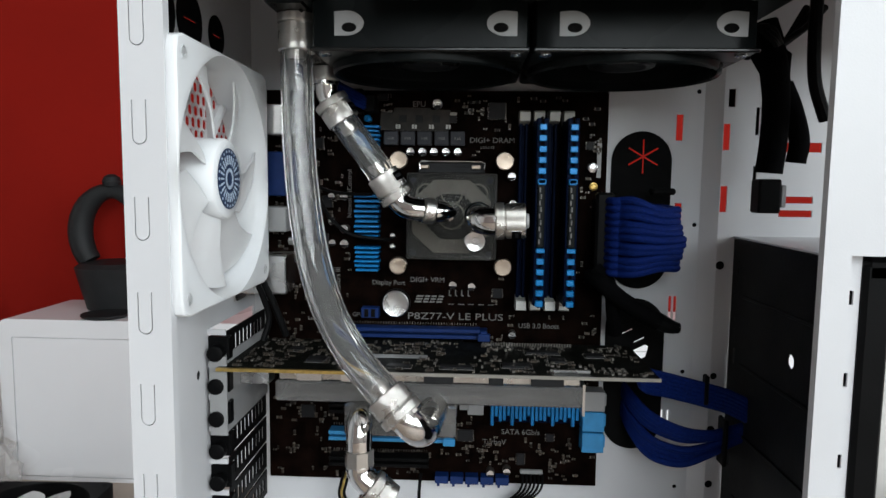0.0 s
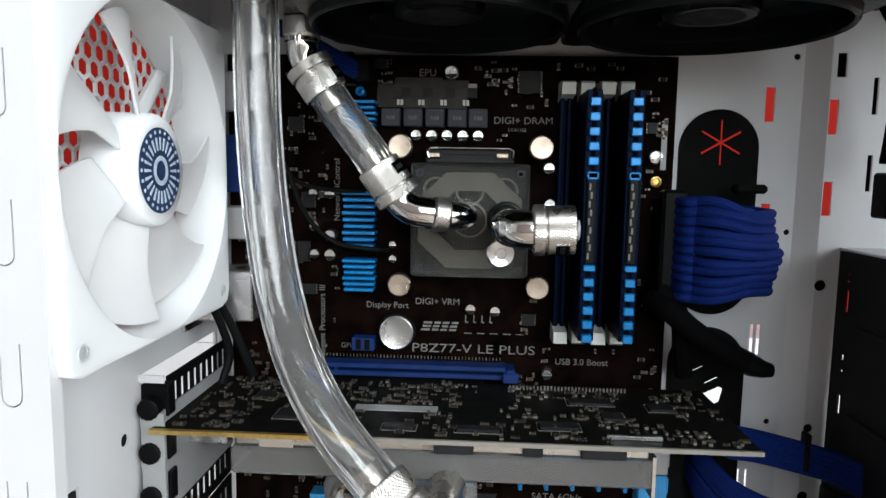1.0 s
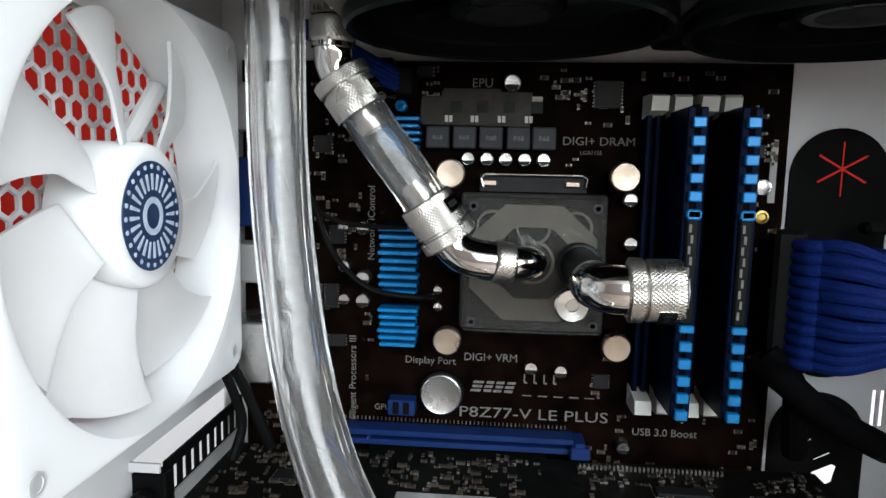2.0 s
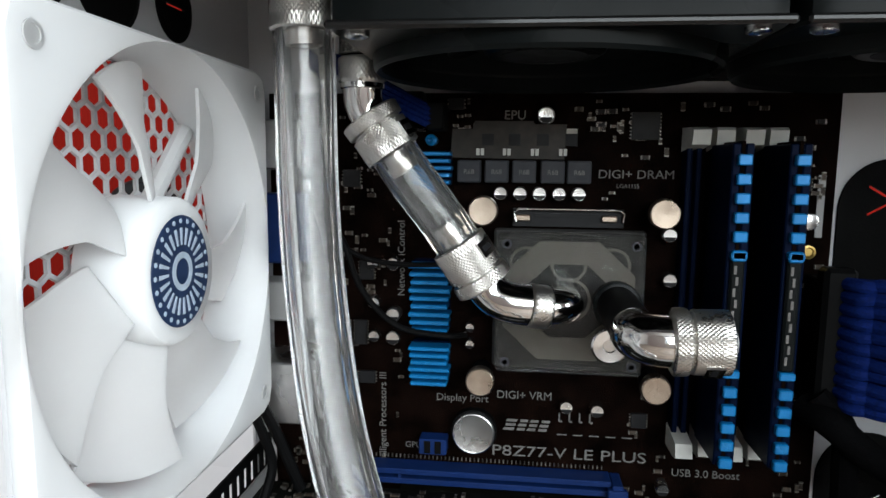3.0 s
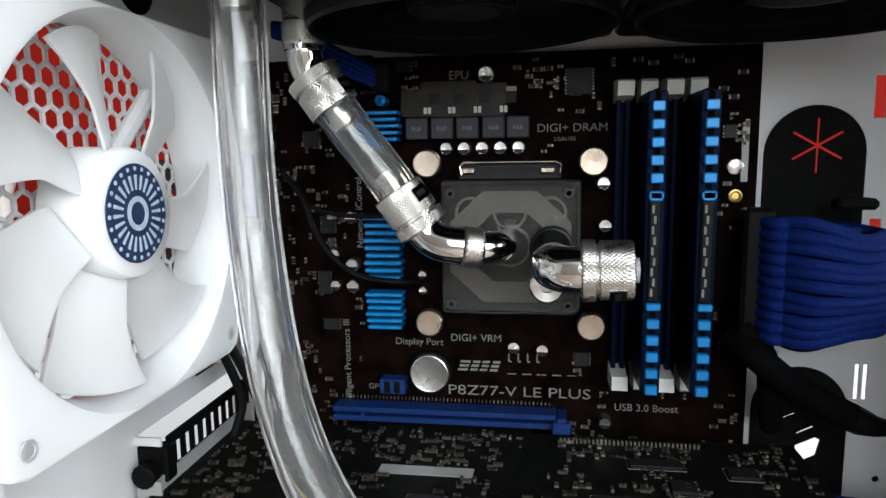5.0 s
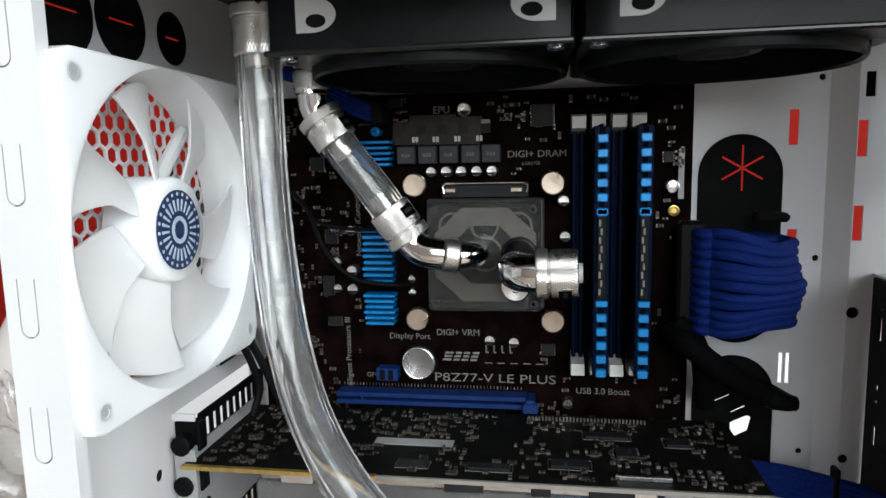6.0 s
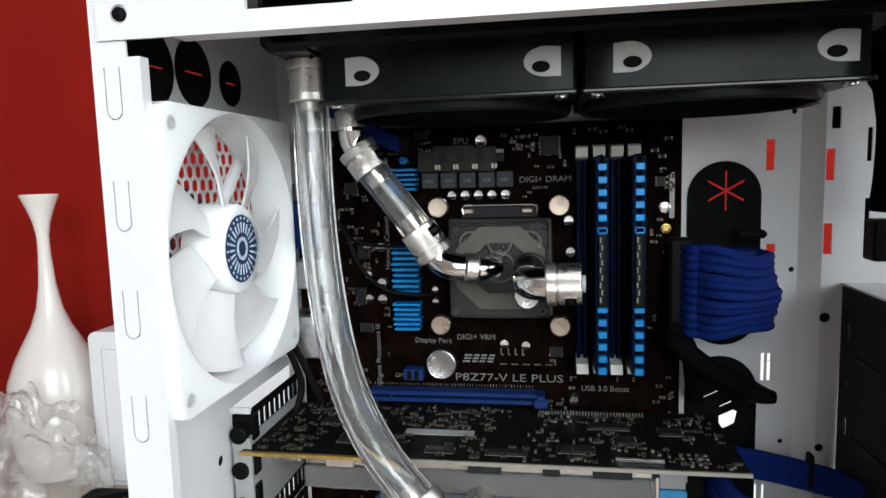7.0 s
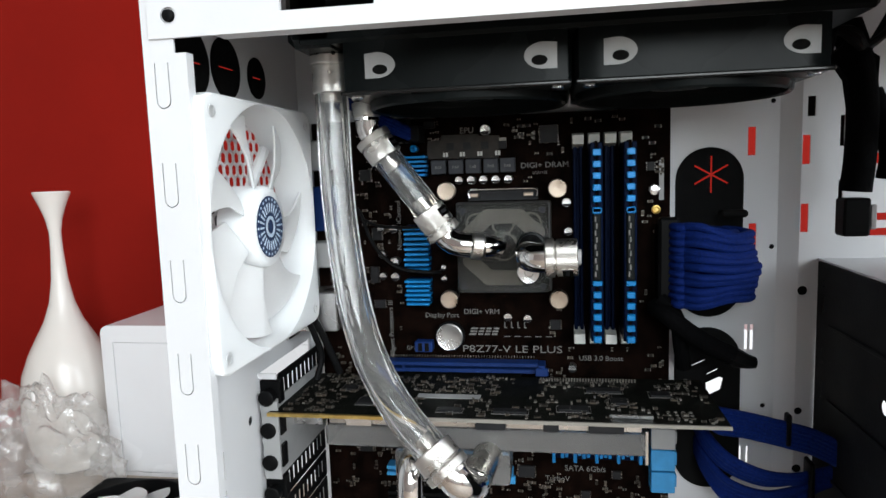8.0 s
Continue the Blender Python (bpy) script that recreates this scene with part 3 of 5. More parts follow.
fp = part("front_post", Geo().box(0.2850, 0.2965, FY, FY + T, 0.010, 0.4612).box(0.2965, CXR, FY, FY + T, 0.3350, 0.4612).box(0.2838, 0.2850, FY, FY + 0.005, 0.010, 0.4612)
          .box(0.2965, 0.3065, FY + 0.009, FY + 0.0102, 0.010, 0.3350).box(0.2953, 0.2965, FY + T, FY + 0.0102, 0.010, 0.3350), M_WHITE, case)
k = Geo()
for z in (0.3145, 0.2740, 0.2330, 0.192):
    k.box(0.3010, 0.3035, FY, FY + 0.02, z - 0.004, z + 0.003)
cut(fp, k)
# unseen front; its openings are added so daylight reaches the right tray
part("front_panel", Geo().box(CXR - 0.0012, CXR, FY + T, 0.010, CBZ + 0.0015, 0.0300).box(CXR - 0.0012, CXR, FY + T, 0.010, 0.3240, 0.3340)
     .box(CXR - 0.0012, CXR, FY + T, 0.010, 0.4700, CTZ).box(CXR - 0.0012, CXR, 0.010, 0.035, CBZ + 0.0015, CTZ), M_WHITE, case, "white front frame with openings added to let light in")
part("bay_frame", Geo().box(0.3067, 0.3205, FY + 0.006, FY + 0.03, 0.01, 0.3310, 0.002).box(0.3065, 0.400, FY + 0.006, FY + 0.03, 0.3210, 0.3345, 0.003), M_BLACK, case, "black plastic drive bay frame")

# board tray
tray = part("board_tray", Geo().box(RX, 0.289, TY, TY + T, CBZ + 0.0015, CTZ - 0.001), M_WHITE, case, "white steel motherboard tray with cable holes")
k = Geo()
G1, G2 = (0.2445, 0.3480, 0.0400, 0.1130), (0.2445, 0.2235, 0.0400, 0.1130)
for g in (G1, G2):
    k.prism(stadium(*g), TY - 0.01, TY + 0.01, 1)
for x0, x1, z0, z1 in ((0.2690, 0.2740, 0.400, 0.419), (0.2705, 0.2755, 0.334, 0.354), (0.2690, 0.2712, 0.266, 0.284), (0.2727, 0.2749, 0.266, 0.284),
                       (0.267, 0.2685, 0.182, 0.196), (0.2715, 0.273, 0.182, 0.196), (0.05, 0.2, 0.03, 0.09)):
    k.box(x0, x1, TY - 0.01, TY + 0.01, z0, z1)
for x, z in ((0.2845, 0.4355), (0.2855, 0.338), (0.282, 0.226), (0.280, 0.135)):
    k.cyl((x, TY - 0.01, z), (x, TY + 0.01, z), 0.0017, 14)
cut(tray, k)
RY = 0.0030
rib = part("raised_tray", Geo().prism([(0.2888, TY), (0.3010, RY), (0.4385, RY), (0.4385, RY + T), (0.3012, RY + T), (0.2888, TY + T)], CBZ + 0.0015, CTZ - 0.001, 2), M_WHITE, case)
k = Geo()
for x0, x1, z0, z1 in ((0.3015, 0.3064, 0.393, 0.412), (0.3015, 0.3064, 0.348, 0.367), (0.3240, 0.3268, 0.404, 0.424), (0.3240, 0.3268, 0.362, 0.382),
                       (0.304, 0.309, 0.424, 0.437), (0.344, 0.372, 0.392, 0.399), (0.344, 0.368, 0.355, 0.360), (0.344, 0.368, 0.345, 0.350), (0.316, 0.428, 0.010, 0.320)):
    k.box(x0, x1, RY - 0.01, RY + 0.02, z0, z1)
for x, z, r in ((0.3040, 0.3085, 0.0032), (0.3035, 0.2245, 0.0026), (0.3035, 0.183, 0.0030), (0.3040, 0.14, 0.003)):
    k.cyl((x, RY - 0.01, z), (x, RY + 0.02, z), r, 18)
cut(rib, k)
part("bay_ledge", Geo().box(0.3130, 0.4380, -0.150, RY, 0.3292, 0.3304), M_WHITE, case)
for gi, (cx, cz, w, h) in enumerate((G1, G2)):
    g = part("cable_grommet", Geo().prism(stadium(cx, cz, w + 0.004, h + 0.004, 20), TY - 0.0016, TY - 0.0004, 1), M_RUBBER, case, "black rubber cable grommet with star-shaped slits")
    k = Geo()
    sx, sz = (0.2455, 0.3880) if gi == 0 else (0.2485, 0.2480)
    for a in (90, 30, 150) if gi == 0 else ():
        c, s = math.cos(radians(a)), math.sin(radians(a))
        L, wd = (0.0125, 0.0006) if gi == 0 else (0.0125, 0.0008)
        k.prism([(sx + c * L - s * wd, sz + s * L + c * wd), (sx - c * L - s * wd, sz - s * L + c * wd), (sx - c * L + s * wd, sz - s * L - c * wd), (sx + c * L + s * wd, sz + s * L - c * wd)], TY - 0.01, TY + 0.01, 1)
    if gi:
        for flap in ([(0.2325, 0.2530), (0.2428, 0.2583), (0.2428, 0.2592), (0.2325, 0.2539)], [(0.2441, 0.2478), (0.2517, 0.2517), (0.2513, 0.2527), (0.2441, 0.2488)],
                     [(0.2437, 0.2422), (0.2525, 0.2467), (0.2552, 0.2454), (0.2534, 0.2373), (0.2466, 0.2336), (0.2439, 0.2351)]):
            k.prism(flap, TY - 0.01, TY + 0.01, 1)
    cut(g, k)

# slot covers
SX = -0.0370
for i in range(7):
    z = 0.2600 - 0.0212 * i
    sc = part("slot_cover", Geo().box(SX - 0.001, SX, -0.0780, 0.0000, z - 0.0096, z + 0.0096), M_BLACK, case, "black vented expansion slot cover")
    k = Geo()
    for q in range(9):
        y = -0.0715 + q * 0.0076
        k.box(SX - 0.01, SX + 0.01, y, y + 0.0042, z - 0.0050, z + 0.0050)
    cut(sc, k)
    part("cover_flange", Geo().box(SX - 0.010, SX + 0.0035, -0.0850, -0.0775, z - 0.0076, z + 0.0076, 0.0006), M_BLACK, sc)
    part("thumbscrew", Geo().lathe((SX - 0.003, -0.0930, z - 0.002), (SX - 0.003, 1, z - 0.002), [(0, 0.0042), (0.0006, 0.0052), (0.006, 0.0052), (0.0064, 0.004), (0.0085, 0.004)], 28, 0.0003), M_BLACK, sc)
    part("slot_divider", Geo().box(RX, SX + 0.002, -0.0862, -0.0850, z + 0.0088, z + 0.0124), M_WHITE, case)
# black discs added in the round tray holes so that they read dark
for x, y, z, r in ((0.2845, TY, 0.4355, 0.0019), (0.2855, TY, 0.338, 0.0019), (0.282, TY, 0.226, 0.0019), (0.280, TY, 0.135, 0.0019), (0.3040, RY, 0.3085, 0.0034), (0.3035, RY, 0.2245, 0.0028),
                   (0.3035, RY, 0.183, 0.0032), (0.3040, RY, 0.14, 0.0032)):
    part("hole_plug", Geo().lathe((x, y + 0.0022, z), (x, -1, z), [(0, r * 0.8), (0.0008, r), (0.0016, r)], 18), M_BLACK, case, "small black disc added to keep a tray hole dark")
# black sheets added behind some slots so that they read dark
part("dark_backing", Geo().box(0.3025, 0.3105, RY + 0.004, RY + 0.005, 0.420, 0.440), M_BLACK, case)
for z in (0.393, 0.351):
    part("dark_backing", Geo().box(0.3225, 0.3285, RY + 0.004, RY + 0.005, z, z + 0.042), M_BLACK, case)
# black disc added behind the rear panel's small hole to keep it dark
part("panel_hole_plug", Geo().lathe((RX - 0.0015, -0.1, 0.2465), (1, -0.1, 0.2465), [(0, 0.0032), (0.0008, 0.0030)], 18), M_BLACK, case)

# ---- motherboard ----
# left edge runs past the true board, its dark strip stands for shade
BX0, BX1, BZ0, BZ1 = -0.0345, 0.2178, 0.1370, 0.4338
mb = thing("motherboard", (0.1, 0.0, BZ0), "dark brown motherboard screwed to the white tray", "motherboard")
pcb = part("circuit_board", Geo().box(BX0, BX1, 0.0, 0.0016, BZ0, BZ1, 0.0003), M_PCB, mb, "dark brown printed circuit board")
for x in (-0.015, 0.06, 0.21):
    for z in (0.15, 0.29, 0.425):
        part("standoff", Geo().cyl((x, 0.0016, z), (x, TY, z), 0.003, 6), M_GOLD, mb)

rnd = random.Random(7)
KEEP = [(0.030, 0.058, 0.296, 0.412), (0.052, 0.116, 0.386, 0.412), (0.060, 0.150, 0.300, 0.386), (0.148, 0.198, 0.272, 0.425), (0.052, 0.130, 0.262, 0.302),
        (0.02, 0.13, 0.245, 0.262), (0.01, 0.105, 0.163, 0.184), (0.13, 0.215, 0.175, 0.205), (0.115, 0.148, 0.392, 0.404), (0.093, 0.155, 0.138, 0.150),
        (0.072, 0.09, 0.415, 0.425), (0.036, 0.053, 0.284, 0.297), (0.070, 0.148, 0.262, 0.276), (0.152, 0.200, 0.256, 0.266), (0.014, 0.024, 0.250, 0.336), (0.024, 0.033, 0.336, 0.385)]


def free(x, z):
    return not any(a - 0.001 < x < b + 0.001 and c - 0.001 < z < d + 0.001 for a, b, c, d in KEEP)


dark, bright = Geo(), Geo()
count = 0
while count < 640:
    x, z = rnd.uniform(BX0 + 0.004, BX1 - 0.003), rnd.uniform(BZ0 + 0.004, BZ1 - 0.003)
    if noise.noise(Vector((x * 45, z * 45, 3))) < -0.05 or not free(x, z):
        continue
    a, b = rnd.choice(((0.0010, 0.0006), (0.0006, 0.0010), (0.0016, 0.0009), (0.0009, 0.0016)))
    dark.box(x - a, x + a, -0.0009, 0.0002, z - b, z + b)
    e = 0.0003
    if a > b:
        bright.box(x - a - e, x - a + 0.0002, -0.0010, 0.0002, z - b, z + b)
        bright.box(x + a - 0.0002, x + a + e, -0.0010, 0.0002, z - b, z + b)
    else:
        bright.box(x - a, x + a, -0.0010, 0.0002, z - b - e, z - b + 0.0002)
        bright.box(x - a, x + a, -0.0010, 0.0002, z + b - 0.0002, z + b + e)
    count += 1
tagged(part("surface_mount_layer", dark, M_SMD, mb), kind="stuff")
tagged(part("solder_layer", bright, M_SOLDER, mb), kind="stuff")


def chip(x, z, w, h, t=0.0016, parent=None, y=0.0, pins=True):
    c = part("chip", Geo().box(x - w / 2, x + w / 2, y - t, y + 0.0002, z - h / 2, z + h / 2, 0.0002), M_CHIP, parent or mb)
    if pins:
        g = Geo()
        n = max(3, int(h / 0.0014))
        for i in range(n):
            zz = z - h / 2 + h * (i + 0.5) / n
            for s in (-1, 1):
                g.box(x + s * w / 2 - 0.0007, x + s * w / 2 + 0.0007, y - 0.0006, y + 0.0002, zz - 0.00025, zz + 0.00025)
        part("pins", g, M_SOLDER, c)
    return c


for x, z, w, h in ((0.137, 0.4195, 0.012, 0.012), (0.012, 0.352, 0.007, 0.009), (0.009, 0.322, 0.006, 0.012), (-0.004, 0.1905, 0.010, 0.010), (0.005, 0.395, 0.008, 0.008),
                   (0.1175, 0.1745, 0.012, 0.009), (0.182, 0.1745, 0.006, 0.006), (0.140, 0.2850, 0.007, 0.007), (0.012, 0.300, 0.008, 0.006), 
                   (0.205, 0.395, 0.005, 0.006), (0.16, 0.157, 0.006, 0.009), (0.021, 0.205, 0.008, 0.008), (-0.010, 0.225, 0.007, 0.007), (0.0535, 0.4290, 0.007, 0.005)):
    chip(x, z, w, h)
for i in range(26):
    x, z = rnd.uniform(0.116, 0.212), rnd.uniform(0.408, 0.430)
    if free(x, z) and not 0.129 < x < 0.145:
        chip(x, z, 0.0030, 0.0022, 0.0010)


def capacitor(x, z, r):
    c = part("capacitor", Geo().lathe((x, 0.0, z), (x, -1, z), [(0, r), (0.0062, r), (0.0069, r * 0.86), (0.0068, 0.0)], 24), M_SILVER, mb, "silver capacitor can with a dark mark")
    part("polarity_mark", Geo().prism([(x + r * 0.84 * math.cos(a), z + r * 0.84 * math.sin(a)) for a in np.linspace(math.pi * 1.08, math.pi * 1.92, 12)], -0.00705, -0.0066, 1), M_CHIP, c)


# copper area behind the chokes; part of its paleness is painted glare
part("copper_area", Geo().prism([(0.0510, 0.4050), (0.1020, 0.4045), (0.1030, 0.4200), (0.0890, 0.4200), (0.0880, 0.4215), (0.0620, 0.4215), (0.0610, 0.4180), (0.0520, 0.4180)], -0.0011, -0.0006, 1), M_POUR, mb, "brown copper area with some glare in its colour")
# power stage: chokes, transistors and capacitors
for i, x in enumerate((0.0600, 0.0723, 0.0845, 0.0970, 0.1085)):
    c = part("choke", Geo().box(x - 0.0053, x + 0.0053, -0.0072, 0, 0.3940, 0.4040, 0.0006), M_CHOKE, mb, "square grey choke marked R68")
    lettering("R68", x, 0.3978, 0.0030, c, y=-0.0073, align="CENTER")
    capacitor(0.0742 + 0.00865 * i, 0.3893, 0.0031)
for i, x in enumerate((0.0560, 0.0680, 0.0800, 0.0925, 0.1050)):
    if i == 0:
        continue
    part("transistor", Geo().box(x - 0.0028, x + 0.0028, -0.0012, 0.0002, 0.4105, 0.4160, 0.0002), M_CHIP, mb)
    part("transistor_tab", Geo().box(x - 0.0026, x + 0.0026, -0.0007, 0.0002, 0.4158, 0.4182), M_SOLDER, mb)
    for q in range(2):
        part("ceramic_capacitor", Geo().box(x - 0.0052 + q * 0.002, x - 0.0037 + q * 0.002, -0.0013, 0.0002, 0.4062, 0.4092), M_IVORY, mb)
for x, z, r in ((0.0935, 0.4235, 0.0038), (0.0165, 0.3375, 0.0028), (0.0255, 0.3320, 0.0034), (0.0165, 0.3215, 0.0028), (0.0255, 0.3210, 0.0034), (0.1065, 0.2915, 0.0031), (0.1205, 0.2905, 0.0031),
                (0.0615, 0.3275, 0.0022), (0.0615, 0.3195, 0.0022), (0.1512, 0.2545, 0.0031), (0.1495, 0.3520, 0.0032), (0.1485, 0.3720, 0.0032), (0.0255, 0.3560, 0.0032), (0.137, 0.1470, 0.003),
                (0.1495, 0.1490, 0.003), (0.016, 0.356, 0.0028)):
    capacitor(x, z, r)
part("battery", Geo().lathe((0.0640, -0.004, 0.2765), (0.0640, -1, 0.2765), [(0, 0.0098), (0.0028, 0.0098), (0.0032, 0.0092), (0.0030, 0.0085)], 40), M_SILVER, mb, "round silver coin cell battery")
part("battery_holder", Geo().lathe((0.0640, 0.0, 0.2765), (0.0640, -1, 0.2765), [(0, 0.0108), (0.0045, 0.0108)], 32), M_BLACK, mb)


def heatsink(z0, z1, n, label):
    hs = part("heatsink", Geo().box(0.0350, 0.0520, -0.0060, 0.0, z0, z1, 0.0005), M_NAVY, mb, label)
    step = (z1 - z0) / n
    for i in range(n):
        zz = z0 + step * (i + 0.5)
        w = 0.0005 * ((i * 7) % 3)
        part("fin", Geo().box(0.0352 - w, 0.0520 + w, -0.0155, -0.006, zz - step * 0.27, zz + step * 0.27, 0.0004), M_BLUEFIN, hs)
    return hs


heatsink(0.3925, 0.4080, 5, "light blue finned heatsink")
heatsink(0.3255, 0.3585, 9, "light blue finned heatsink")
heatsink(0.3010, 0.3205, 6, "light blue finned heatsink")
part("mounting_pin", Geo().lathe((0.0435, 0.0, 0.4125), (0.0435, -1, 0.4125), [(0, 0.002), (0.011, 0.0026), (0.012, 0.0012), (0.016, 0.0004)], 14), M_BLUEFIN, mb)
# chipset heatsink with a jagged skyline edge
hs = part("chipset_heatsink", Geo().box(0.136, 0.2030, -0.004, 0.0, 0.1870, 0.2240, 0.0005), M_NAVY, mb, "blue chipset heatsink with jagged fins")
for i in range(22):
    x = 0.1375 + i * 0.0030
    lo = 0.1885 + 0.0065 * abs(math.sin(i * 1.9)) * (0.3 + 0.7 * abs(math.cos(i * 0.7))) - (0.002 if i % 5 == 0 else 0)
    part("fin", Geo().box(x - 0.00115, x + 0.00115, -0.0110, -0.004, lo, 0.2235, 0.0003), M_BLUEFIN, hs)
# memory slots with latches
for i in range(4):
    x = 0.1562 + 0.0104 * i
    dm = part("memory_slot", Geo().box(x - 0.0032, x - 0.0009, -0.0095, 0, 0.2810, 0.4125, 0.0004).box(x + 0.0009, x + 0.0032, -0.0095, 0, 0.2810, 0.4125, 0.0004).box(x - 0.0009, x + 0.0009, -0.004, 0, 0.2812, 0.4123),
              M_NAVY if i % 2 == 0 else M_BLACK, mb, "dark blue memory slot" if i % 2 == 0 else "black memory slot")
    for z, s in ((0.4125, 1), (0.2810, -1)):
        part("latch", Geo().prism([(-0.0005, z - s * 0.004), (-0.0190 if i % 2 == 0 else -0.016, z - s * 0.0015), (-0.0205 if i % 2 == 0 else -0.0170, z + s * 0.0045), (-0.0150, z + s * 0.0058), (-0.0005, z + s * 0.0062)],
                                  x - 0.0036, x + 0.0036, 0), M_IVORY, dm, "white plastic latch")
# expansion slots
for z, x1, m, lab in ((0.2555, 0.1275, M_BLUE, "dark blue graphics slot"), (0.1755, 0.1030, M_SKYBLUE, "sky blue graphics slot"), (0.1965, 0.036, M_BLACK, "short black expansion slot"),
                      (0.1555, 0.090, M_BLACK, "black expansion slot"), (0.218, 0.09, M_BLACK, "black expansion slot")):
    sl = part("expansion_slot", Geo().box(0.0140, x1, -0.0112, 0, z - 0.0037, z - 0.0009, 0.0004).box(0.0140, x1, -0.0112, 0, z + 0.0009, z + 0.0037, 0.0004).box(0.0140, x1, -0.005, 0, z - 0.0009, z + 0.0009)
              .box(0.0290, 0.0305, -0.0110, -0.004, z - 0.0009, z + 0.0009), m, mb, lab)
    if x1 > 0.1:
        part("slot_lever", Geo().box(x1, x1 + 0.0050, -0.0145, 0, z - 0.0032, z + 0.0032, 0.0006).box(x1 - 0.002, x1 + 0.007, -0.0160, -0.012, z - 0.0042, z + 0.0015, 0.0006), m, sl)
    g = Geo()
    for k in range(int((x1 - 0.016) / 0.002)):
        g.box(0.016 + k * 0.002, 0.0165 + k * 0.002, -0.0010, 0.0002, z + 0.0047, z + 0.0062)
    part("contact_row", g, M_SOLDER, sl)
# sata ports at the board's edge
for i, (z, m) in enumerate(((0.2080, M_LIGHTGREY), (0.1925, M_SKYBLUE), (0.1765, M_SKYBLUE))):
    part("sata_port", Geo().box(0.2040, 0.2200, -0.0145, -0.0005, z - 0.0074, z + 0.0074, 0.0005).box(0.2195, 0.2215, -0.0110, -0.004, z - 0.004, z + 0.0045), m, mb,
         "grey sata port" if i == 0 else "sky blue sata port")
part("grey_clip", Geo().box(0.1190, 0.1310, -0.0090, 0, 0.1935, 0.2045, 0.0006).box(0.1130, 0.1190, -0.0070, 0, 0.1965, 0.2015, 0.0004), M_LIGHTGREY, mb, "pale grey plastic clip")
hd = part("blue_header", Geo().box(0.0385, 0.0515, -0.0088, 0, 0.2660, 0.2735, 0.0004), M_BLUE, mb, "blue usb header")
# black plates on the header's face stand for the shade in its gaps
part("header_gap_patch", Geo().box(0.0410, 0.0440, -0.0092, -0.0088, 0.2668, 0.2727).box(0.0460, 0.0490, -0.0092, -0.0088, 0.2668, 0.2727), M_BLACK, hd)
for i in range(5):
    part("blue_header", Geo().box(0.0950 + 0.0115 * i, 0.1050 + 0.0115 * i, -0.0088, 0, 0.1390, 0.1450, 0.0004).box(0.0965 + 0.0115 * i, 0.0985 + 0.0115 * i, -0.0075, 0, 0.1365, 0.139), M_BLUE, mb, "dark blue pin header")
part("pin_header", Geo().box(0.1600, 0.1770, -0.0030, 0, 0.1460, 0.1490, 0.0003), M_LIGHTGREY, mb)
part("power_socket", Geo().box(0.2080, 0.2168, -0.0130, 0, 0.3020, 0.3560, 0.0006), M_BLACK, mb, "black 24-pin power socket")
part("label_strip", Geo().box(0.2105, 0.2135, -0.0006, 0.0002, 0.3720, 0.3990), M_LIGHTGREY, mb, "pale barcode label strip")
part("crystal", Geo().lathe((0.2070, 0.0, 0.3790), (0.2070, -1, 0.3790), [(0, 0.0036), (0.004, 0.0036), (0.0043, 0.003)], 20), M_SILVER, mb)
part("screw", Geo().lathe((0.2085, 0.0, 0.3655), (0.2085, -1, 0.3655), [(0, 0.0030), (0.0012, 0.0030), (0.0014, 0.0022), (0.0008, 0.0016)], 20), M_GOLD, mb, "brass mounting screw")
part("power_socket_small", Geo().box(0.0230, 0.0400, -0.0120, 0, 0.4270, 0.4335, 0.0006), M_BLACK, mb, "black processor power socket")
# rear connector blocks
part("port_block", Geo().box(-0.0445, -0.0130, -0.0300, 0, 0.3990, 0.4200, 0.0008), M_SILVER, mb, "silver stacked rear ports")
part("port_block", Geo().box(-0.0445, -0.0160, -0.0140, 0, 0.3560, 0.3880, 0.0008), M_BLUE, mb, "blue video connector")
part("port_block", Geo().box(-0.0445, -0.0150, -0.0180, 0, 0.3300, 0.3480, 0.0008), M_LIGHTGREY, mb, "grey rear connector")
part("port_block", Geo().box(-0.0445, -0.0120, -0.0300, 0, 0.2860, 0.3140, 0.0008), M_SILVER, mb, "silver stacked rear ports")
for zz in (0.3515, 0.3925, 0.3225):
    part("port_screw", Geo().cyl((-0.016, -0.006, zz), (-0.0125, -0.006, zz), 0.0028, 8), M_SILVER, mb)
part("port_shield", Geo().box(-0.0462, -0.0450, -0.0405, 0.0, 0.282, 0.4305), M_SILVER, mb)
# socket clamp bar
clamp = part("socket_clamp", Geo().sweep([(0.0815, -0.0045, 0.3768), (0.0805, -0.0045, 0.3800), (0.0825, -0.0045, 0.3822), (0.1245, -0.0045, 0.3822), (0.1285, -0.0045, 0.3815), (0.1285, -0.0045, 0.3770)], 0.0006, 8)
             .box(0.0900, 0.1190, -0.0042, -0.0034, 0.3790, 0.3806).box(0.0800, 0.1290, -0.0030, 0.0, 0.3745, 0.3825), M_CHIP, mb)
for x in (0.0845, 0.1225):
    part("clamp_end", Geo().box(x - 0.0035, x + 0.0035, -0.0052, -0.003, 0.3770, 0.3800, 0.0006), M_COPPERCAP, clamp)
part("clamp_wire", Geo().sweep([(0.0815, -0.0056, 0.3768), (0.0805, -0.0056, 0.3806), (0.0825, -0.0056, 0.3826), (0.1265, -0.0056, 0.3826), (0.1290, -0.0056, 0.3810), (0.1285, -0.0056, 0.3772)], 0.0005, 8), M_SILVER, clamp)
